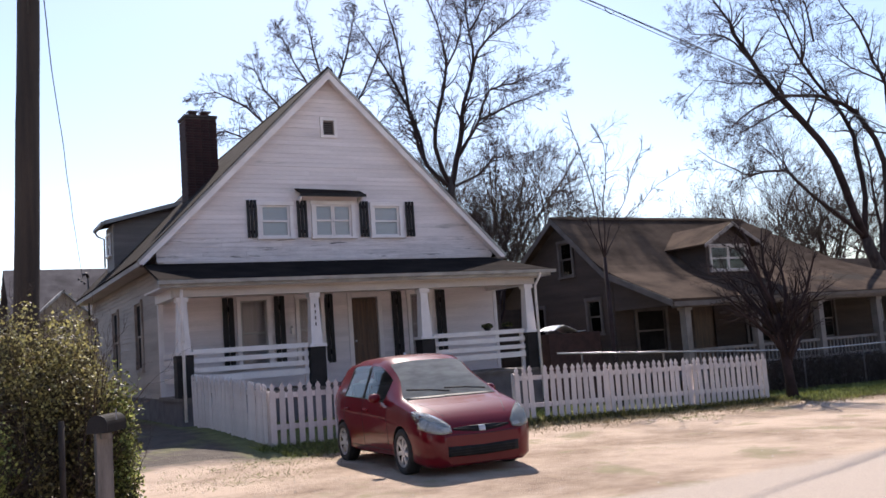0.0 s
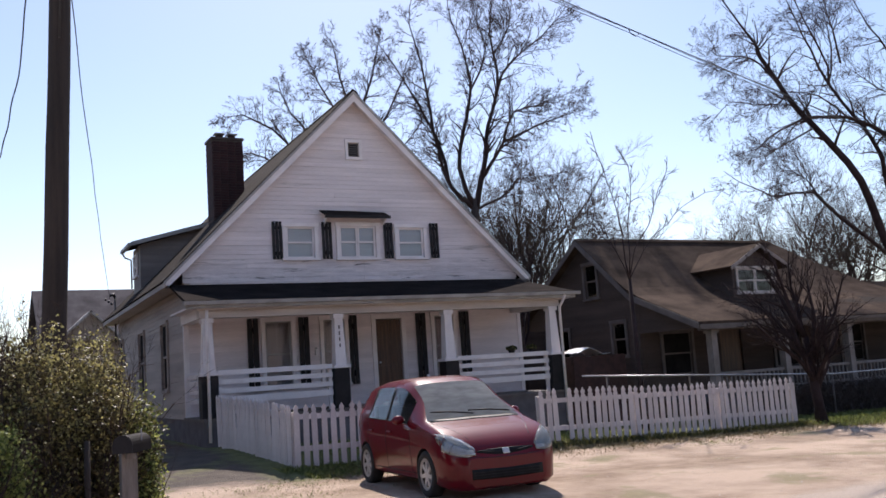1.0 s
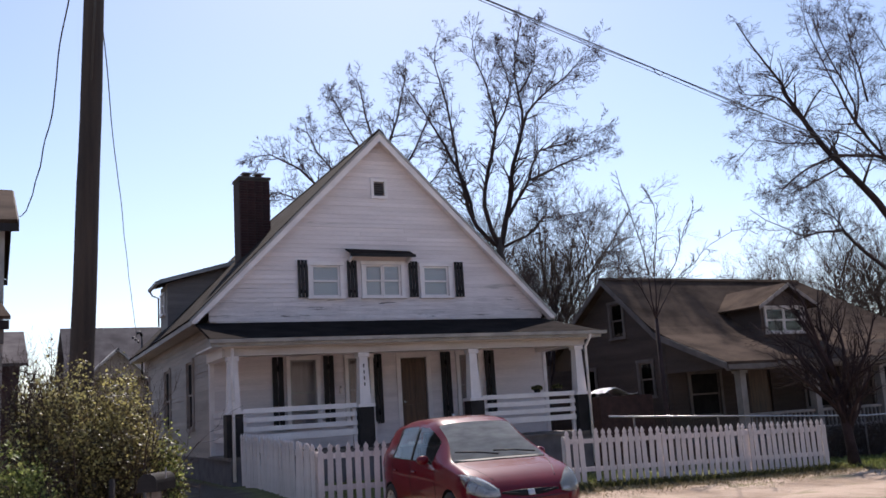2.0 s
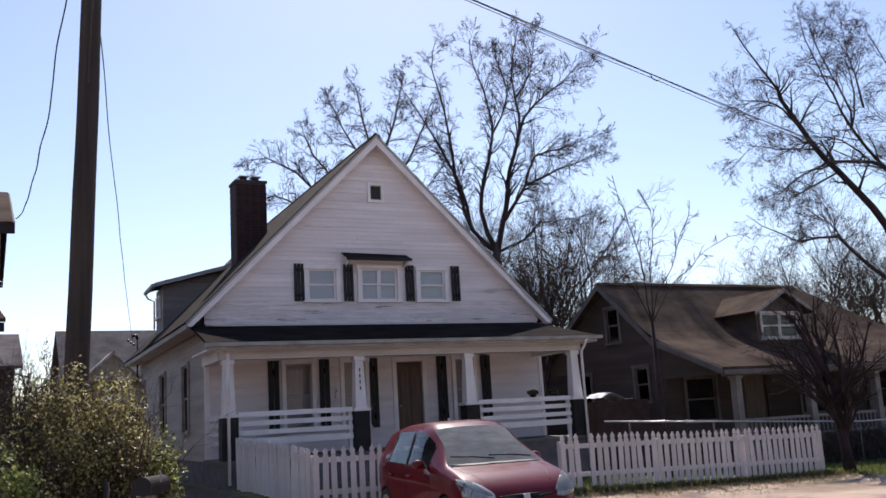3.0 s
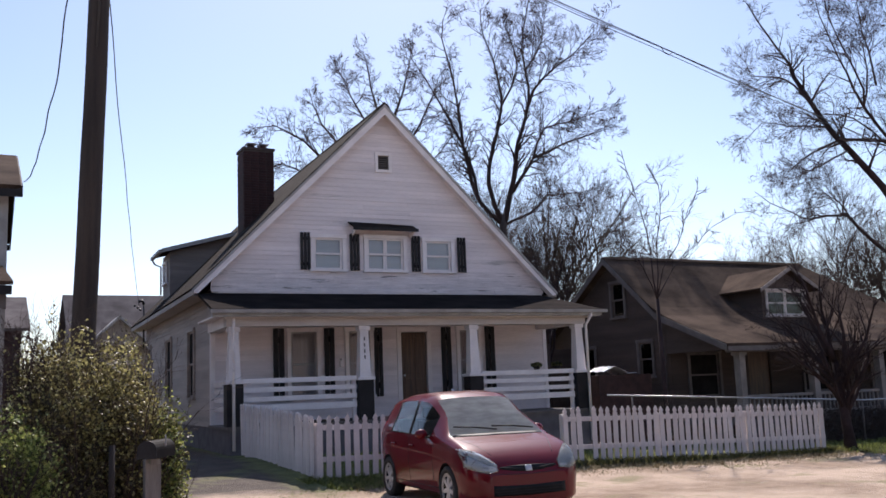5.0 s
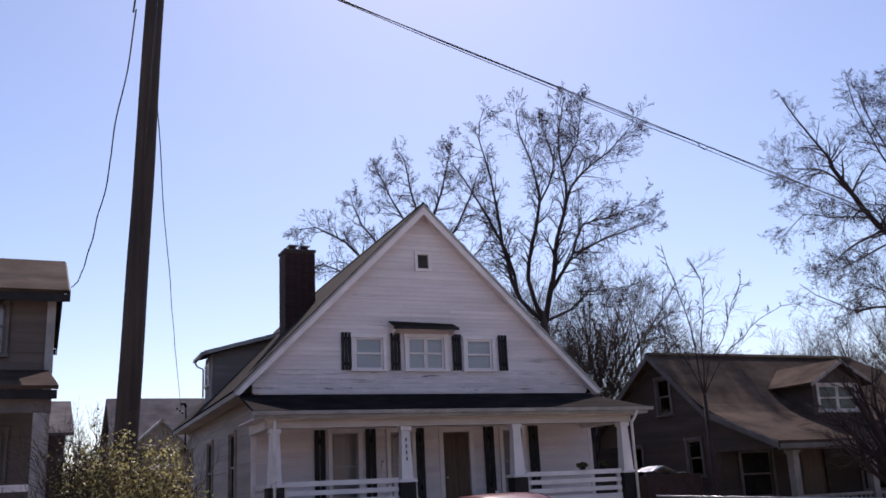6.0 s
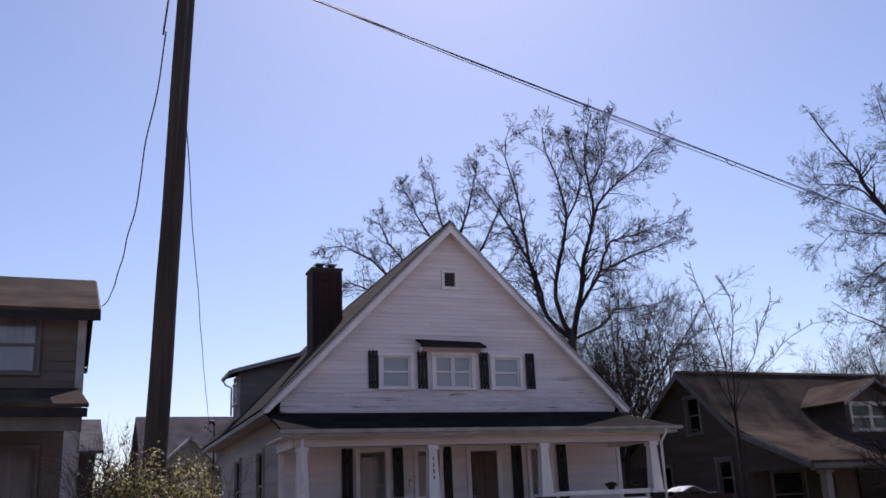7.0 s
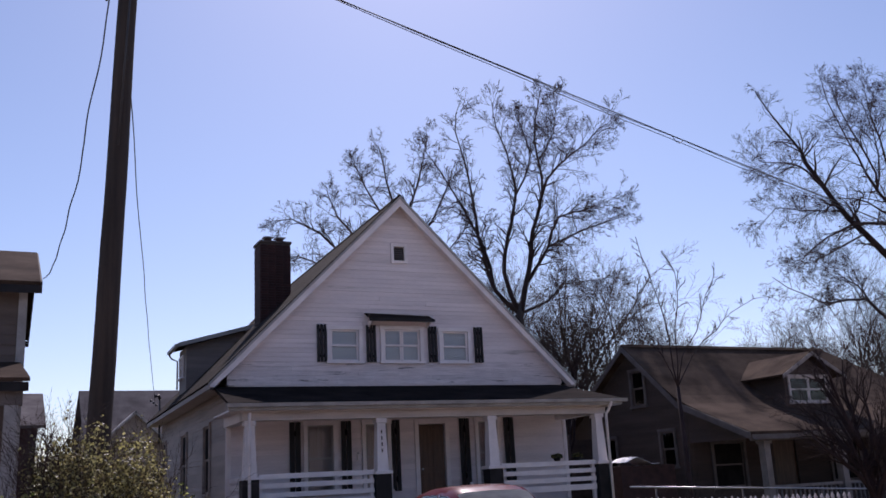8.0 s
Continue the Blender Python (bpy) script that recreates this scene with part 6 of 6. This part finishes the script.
def red_car():
    car = thing("hatchback_car", (0, 0, 0), "red five-door hatchback parked nose to the street", "car")
    rings = [car_section(s) for s in CAR_STATIONS]
    n = len(rings[0])
    # closed shell for the wheel arches
    bm = bmesh.new()
    loops = []
    for s, ring in zip(CAR_STATIONS, rings):
        right = [bm.verts.new((x, s, z)) for x, z in ring]
        left = [bm.verts.new((-x, s, z)) for x, z in ring[1:-1]]
        loops.append(right + left[::-1])
    count = len(loops[0])
    for i in range(len(loops) - 1):
        for k in range(count):
            k2 = (k + 1) % count
            j = k if k < n - 1 else 2 * (n - 1) - 1 - k
            face = bm.faces.new((loops[i][k], loops[i][k2], loops[i + 1][k2], loops[i + 1][k]))
            face.material_index = car_material_of(i, j)
            face.smooth = True
    for lp in (loops[0], loops[-1]):
        bm.faces.new(lp)
    bmesh.ops.recalc_face_normals(bm, faces=bm.faces)
    me = bpy.data.meshes.new("shell")
    bm.to_mesh(me)
    bm.free()
    for m in (M_CAR, M_CARGLASS, M_CARGLASS, M_CARGLASS, M_PLASTIC):
        me.materials.append(m)
    shell = new("shell", me)
    cut = bmesh.new()
    for y in (1.22, -1.23):
        for s in (-1, 1):
            bmesh.ops.create_cone(cut, cap_ends=True, segments=40, radius1=0.335, radius2=0.335, depth=0.5, matrix=Matrix.Translation((s * 0.82, y, 0.30)) @ Matrix.Rotation(radians(90), 4, "Y"))
    cme = bpy.data.meshes.new("arch")
    cut.to_mesh(cme)
    cut.free()
    for _ in range(5):
        cme.materials.append(M_PLASTIC)
    for p in cme.polygons:
        p.material_index = 4
    cutter = new("arch", cme)
    mod = shell.modifiers.new("arches", "BOOLEAN")
    mod.operation, mod.object, mod.solver = "DIFFERENCE", cutter, "EXACT"
    done = bpy.data.meshes.new_from_object(shell.evaluated_get(bpy.context.evaluated_depsgraph_get()))
    bpy.data.objects.remove(cutter)
    bpy.data.objects.remove(shell)
    # split the shell into its sheets
    made = {}
    for key, name, mats in ((0, "body", M_CAR), (1, "side_window", M_CARGLASS), (2, "windscreen", M_SCREEN), (3, "rear_window", M_CARGLASS), (4, "wheel_arch", M_PLASTIC)):
        sides = (-1, 1) if key == 1 else ((-1, -1), (-1, 1), (1, -1), (1, 1)) if key == 4 else (0,)
        for sd in sides:
            b = bmesh.new()
            b.from_mesh(done)
            drop = []
            for f in b.faces:
                c = f.calc_center_median()
                if f.material_index != key or (key == 1 and c.x * sd < 0) or (key == 4 and (c.x * sd[0] < 0 or c.y * sd[1] < 0)):
                    drop.append(f)
            bmesh.ops.delete(b, geom=drop, context="FACES")
            if not b.faces:
                b.free()
                continue
            for f in b.faces:
                f.material_index = 0
            m2 = bpy.data.meshes.new(name)
            b.to_mesh(m2)
            b.free()
            ob = link_mesh(name, m2, mats, car)
            if key in (1, 2, 3):
                ob.visible_shadow = True
            if key == 0:
                made["body"] = ob
    body = made["body"]
    from mathutils.bvhtree import BVHTree
    tree_ = BVHTree.FromPolygons([v.co[:] for v in done.vertices], [p.vertices[:] for p in done.polygons])

    def patch(name, outline, way, mat, lift=0.006, label="", parent=None, cells=(14, 8), thick=0.01):
        """A sheet that hugs the body. outline(u, w) gives the two coordinates across the way of looking."""
        way = Vector(way)
        axis = max(range(3), key=lambda a: abs(way[a]))
        others = [a for a in range(3) if a != axis]
        b = bmesh.new()
        grid = []
        for iu in range(cells[0] + 1):
            row = []
            for iw in range(cells[1] + 1):
                p, q = outline(iu / cells[0], iw / cells[1])
                o = Vector((0, 0, 0))
                o[others[0]], o[others[1]] = p, q
                o[axis] = -way[axis] * 3
                hit = tree_.ray_cast(o, way)
                row.append(b.verts.new(hit[0] - way * lift) if hit[0] else None)
            grid.append(row)
        for iu in range(cells[0]):
            for iw in range(cells[1]):
                c = (grid[iu][iw], grid[iu + 1][iw], grid[iu + 1][iw + 1], grid[iu][iw + 1])
                if all(c):
                    b.faces.new(c)
        bmesh.ops.recalc_face_normals(b, faces=b.faces)
        bmesh.ops.solidify(b, geom=b.faces[:], thickness=thick)
        return part(name, b, mat, parent or car, label, True)

    def between(a, b, t):
        return a[0] + (b[0] - a[0]) * t, a[1] + (b[1] - a[1]) * t

    def quad(p00, p10, p11, p01):
        return lambda u, w: between(between(p00, p10, u), between(p01, p11, u), w)
    front = (0, -1, 0)
    for s in (-1, 1):
        # almond headlamps sweep back along the wings
        lamp = patch("headlamp", lambda u, w, s=s: (s * (0.44 + 0.345 * u), 0.585 + 0.115 * u + (0.02 + 0.22 * math.sin(math.pi * (0.08 + 0.62 * u))) * (w - 0.42)), front, M_REFLECTOR, 0.004, "clear almond headlamp", cells=(16, 6))
        patch("lens", lambda u, w, s=s: (s * (0.43 + 0.365 * u), 0.585 + 0.115 * u + (0.03 + 0.225 * math.sin(math.pi * (0.08 + 0.62 * u))) * (w - 0.42)), front, M_LAMP, 0.02, "", lamp, cells=(16, 6), thick=0.004)
        # doors: seams and handles
        side = (-s, 0, 0)
        for y in (0.72, -0.26, -1.08):
            patch("door_seam", quad((y, 0.30), (y + 0.008, 0.30), (y + 0.008, 0.93), (y, 0.93)), side, M_PLASTIC, 0.002, "", cells=(1, 12), thick=0.003)
        patch("sill_seam", quad((-0.9, 0.29), (0.88, 0.29), (0.88, 0.30), (-0.9, 0.30)), side, M_PLASTIC, 0.002, "", cells=(14, 1), thick=0.003)
        for y in (-0.16, -0.98):
            patch("door_handle", quad((y, 0.80), (y + 0.17, 0.80), (y + 0.17, 0.83), (y, 0.83)), side, M_CAR, 0.026, "red door handle", cells=(6, 2), thick=0.02)
        patch("belt_trim", quad((-1.08, 0.985), (0.56, 0.945), (0.56, 0.957), (-1.08, 0.998)), side, M_PLASTIC, 0.004, "", cells=(16, 1), thick=0.004)
        patch("door_pillar", quad((-0.305, 0.975), (-0.215, 0.972), (-0.215, 1.40), (-0.305, 1.405)), side, M_PLASTIC, 0.003, "black pillar between the side windows", cells=(2, 10), thick=0.003)
        patch("window_trim", quad((-1.12, 0.99), (-1.06, 0.99), (-0.98, 1.36), (-1.04, 1.36)), side, M_PLASTIC, 0.003, "", cells=(2, 10), thick=0.003)
        # mirror
        b = bmesh.new()
        bmesh.ops.create_uvsphere(b, u_segments=14, v_segments=10, radius=1, matrix=Matrix.Translation((s * 0.90, 0.50, 0.99)) @ Matrix.Diagonal((0.088, 0.07, 0.066, 1)))
        mir = part("door_mirror", b, M_CAR, car, "red door mirror", True)
        part("mirror_glass", bx(s * 0.84, 0.422, 0.95, s * 0.96, 0.432, 1.03, bevel=0.004), M_CHROME, mir)
        part("mirror_foot", bx(s * 0.80, 0.46, 0.955, s * 0.88, 0.53, 0.985, bevel=0.008), M_PLASTIC, mir)
        # tail lamp
        patch("tail_lamp", lambda u, w, s=s: (s * (0.62 + 0.12 * u), 0.70 + 0.42 * w), (0, 1, 0), material("red_lens", (0.35, 0.01, 0.01), (0.45, 0.02, 0.02), 0.15), 0.01, "", cells=(4, 8))
    gr = patch("grille", lambda u, w: (-0.40 + 0.80 * u, 0.575 - 0.045 * math.sin(math.pi * u) + (0.02 + 0.06 * math.sin(math.pi * u)) * w), front, M_PLASTIC, 0.004, "black grille slot", cells=(16, 4))
    patch("grille_bar", lambda u, w: (-0.38 + 0.76 * u, 0.588 - 0.03 * math.sin(math.pi * u) + 0.012 * w), front, M_PLASTIC, 0.016, "dark grille bar", gr, cells=(16, 1), thick=0.004)
    patch("badge", lambda u, w: (-0.045 + 0.09 * u, 0.535 + 0.07 * w), front, M_RIM, 0.018, "plain silver badge", gr, cells=(4, 4), thick=0.005)
    ink = patch("lower_intake", lambda u, w: (-0.50 + 1.0 * u, 0.235 + 0.03 * abs(u - 0.5) + 0.125 * w), front, M_PLASTIC, 0.004, "wide black lower intake", cells=(14, 4))
    for k in range(3):
        patch("intake_bar", lambda u, w, k=k: (-0.48 + 0.96 * u, 0.262 + 0.034 * k + 0.008 * w), front, M_RUBBER, 0.014, "", ink, cells=(12, 1), thick=0.004)
    patch("bumper_seam", lambda u, w: (-0.72 + 1.44 * u, 0.545 - 0.05 * math.sin(math.pi * u) + 0.006 * w), front, M_PLASTIC, 0.002, "", cells=(24, 1), thick=0.002)
    # bonnet shut lines and creases
    for s in (-1, 1):
        patch("bonnet_seam", quad((s * 0.70, 1.05), (s * 0.708, 1.05), (s * 0.44, 1.80), (s * 0.432, 1.80)), (0, 0, -1), M_PLASTIC, 0.001, "", cells=(1, 16), thick=0.002)
    patch("cowl", quad((-0.66, 1.045), (0.66, 1.045), (0.66, 1.115), (-0.66, 1.115)), (0, 0, -1), M_PLASTIC, 0.004, "black plastic scuttle below the windscreen", cells=(14, 3), thick=0.004)
    for a, b_ in (((-0.55, 1.05, 1.025), (0.05, 0.99, 1.07)), ((0.0, 1.05, 1.025), (0.60, 0.96, 1.08))):
        tube("wiper", [a, ((a[0] + b_[0]) / 2, (a[1] + b_[1]) / 2 + 0.01, (a[2] + b_[2]) / 2 + 0.012), b_], 0.011, M_PLASTIC, car, n=6)
    # wheels
    for y in (1.22, -1.23):
        for s in (-1, 1):
            b = bmesh.new()
            prof = [(0.20, -0.085), (0.275, -0.095), (0.297, -0.075), (0.302, 0), (0.297, 0.075), (0.275, 0.095), (0.20, 0.085)]
            rows = []
            for k in range(32):
                a = 2 * math.pi * k / 32
                rows.append([b.verts.new((s * 0.735 + w, y + math.cos(a) * r, 0.302 + math.sin(a) * r)) for r, w in prof])
            for k in range(32):
                for i in range(len(prof)):
                    i2 = (i + 1) % len(prof)
                    b.faces.new((rows[k][i], rows[k][i2], rows[(k + 1) % 32][i2], rows[(k + 1) % 32][i]))
            wheel = part("wheel", b, M_RUBBER, car, "black tyre", True)
            face = s * 0.735 + s * 0.075
            b = bmesh.new()
            for r0, r1, d in ((0.165, 0.205, 0.0),):
                ring0 = [b.verts.new((face, y + math.cos(2 * math.pi * k / 36) * r0, 0.302 + math.sin(2 * math.pi * k / 36) * r0)) for k in range(36)]
                ring1 = [b.verts.new((face + s * 0.012, y + math.cos(2 * math.pi * k / 36) * r1, 0.302 + math.sin(2 * math.pi * k / 36) * r1)) for k in range(36)]
                for k in range(36):
                    b.faces.new((ring0[k], ring0[(k + 1) % 36], ring1[(k + 1) % 36], ring1[k]))
            bmesh.ops.solidify(b, geom=b.faces[:], thickness=0.02)
            part("rim", b, M_RIM, wheel)
            b = bmesh.new()
            bmesh.ops.create_cone(b, cap_ends=True, segments=20, radius1=0.06, radius2=0.05, depth=0.03, matrix=Matrix.Translation((face - s * 0.01, y, 0.302)) @ Matrix.Rotation(radians(90), 4, "Y"))
            part("hub_cap", b, M_RIM, wheel)
            for k in range(7):
                a = 2 * math.pi * k / 7
                m = Matrix.Translation((face - s * 0.012, y, 0.302)) @ Matrix.Rotation(a, 4, "X")
                b = bmesh.new()
                box(b, -0.011, -0.026, 0.045, 0.011, 0.026, 0.172)
                b.transform(m)
                part("spoke", b, M_RIM, wheel)
            b = bmesh.new()
            bmesh.ops.create_cone(b, cap_ends=True, segments=24, radius1=0.185, radius2=0.185, depth=0.02, matrix=Matrix.Translation((face - s * 0.06, y, 0.302)) @ Matrix.Rotation(radians(90), 4, "Y"))
            part("brake_disc", b, M_PLASTIC, wheel)
    # cabin
    part("dashboard", bx(-0.68, 0.50, 0.72, 0.68, 0.98, 0.95, bevel=0.06), M_PLASTIC, car, "dark dashboard")
    for s in (-1, 1):
        part("front_seat", bx(s * 0.36 - 0.23, -0.45, 0.35, s * 0.36 + 0.23, 0.1, 0.6, bevel=0.06), M_SEAT, car, "grey cloth seat")
        b = bx(s * 0.36 - 0.23, -0.58, 0.55, s * 0.36 + 0.23, -0.42, 1.14, bevel=0.06)
        part("seat_back", b, M_SEAT, car)
        part("headrest", bx(s * 0.36 - 0.12, -0.60, 1.17, s * 0.36 + 0.12, -0.49, 1.33, bevel=0.04), M_SEAT, car)
    part("rear_seat", bx(-0.62, -1.35, 0.4, 0.62, -1.15, 1.15, bevel=0.06), M_SEAT, car)
    v, f = [], []
    ringp = [Vector((0.36 + 0.18 * math.cos(a), 0.42 + 0.05 * math.sin(a), 0.93 + 0.17 * math.sin(a))) for a in [2 * math.pi * k / 20 for k in range(21)]]
    tube_data(ringp, [0.015] * 21, 6, v, f)
    pydata("steering_wheel", v, f, M_PLASTIC, car)
    part("inner_mirror", bx(-0.11, 0.36, 1.33, 0.11, 0.38, 1.39, bevel=0.008), M_PLASTIC, car)
    # its place: nose to the street
    car.matrix_basis = Matrix.Translation((6.43, 12.15, 0.045)) @ Matrix.Rotation(radians(175.5), 4, "Z") @ Matrix.Diagonal((1.0, 0.96, 1.0, 1))
    return car


red_car()
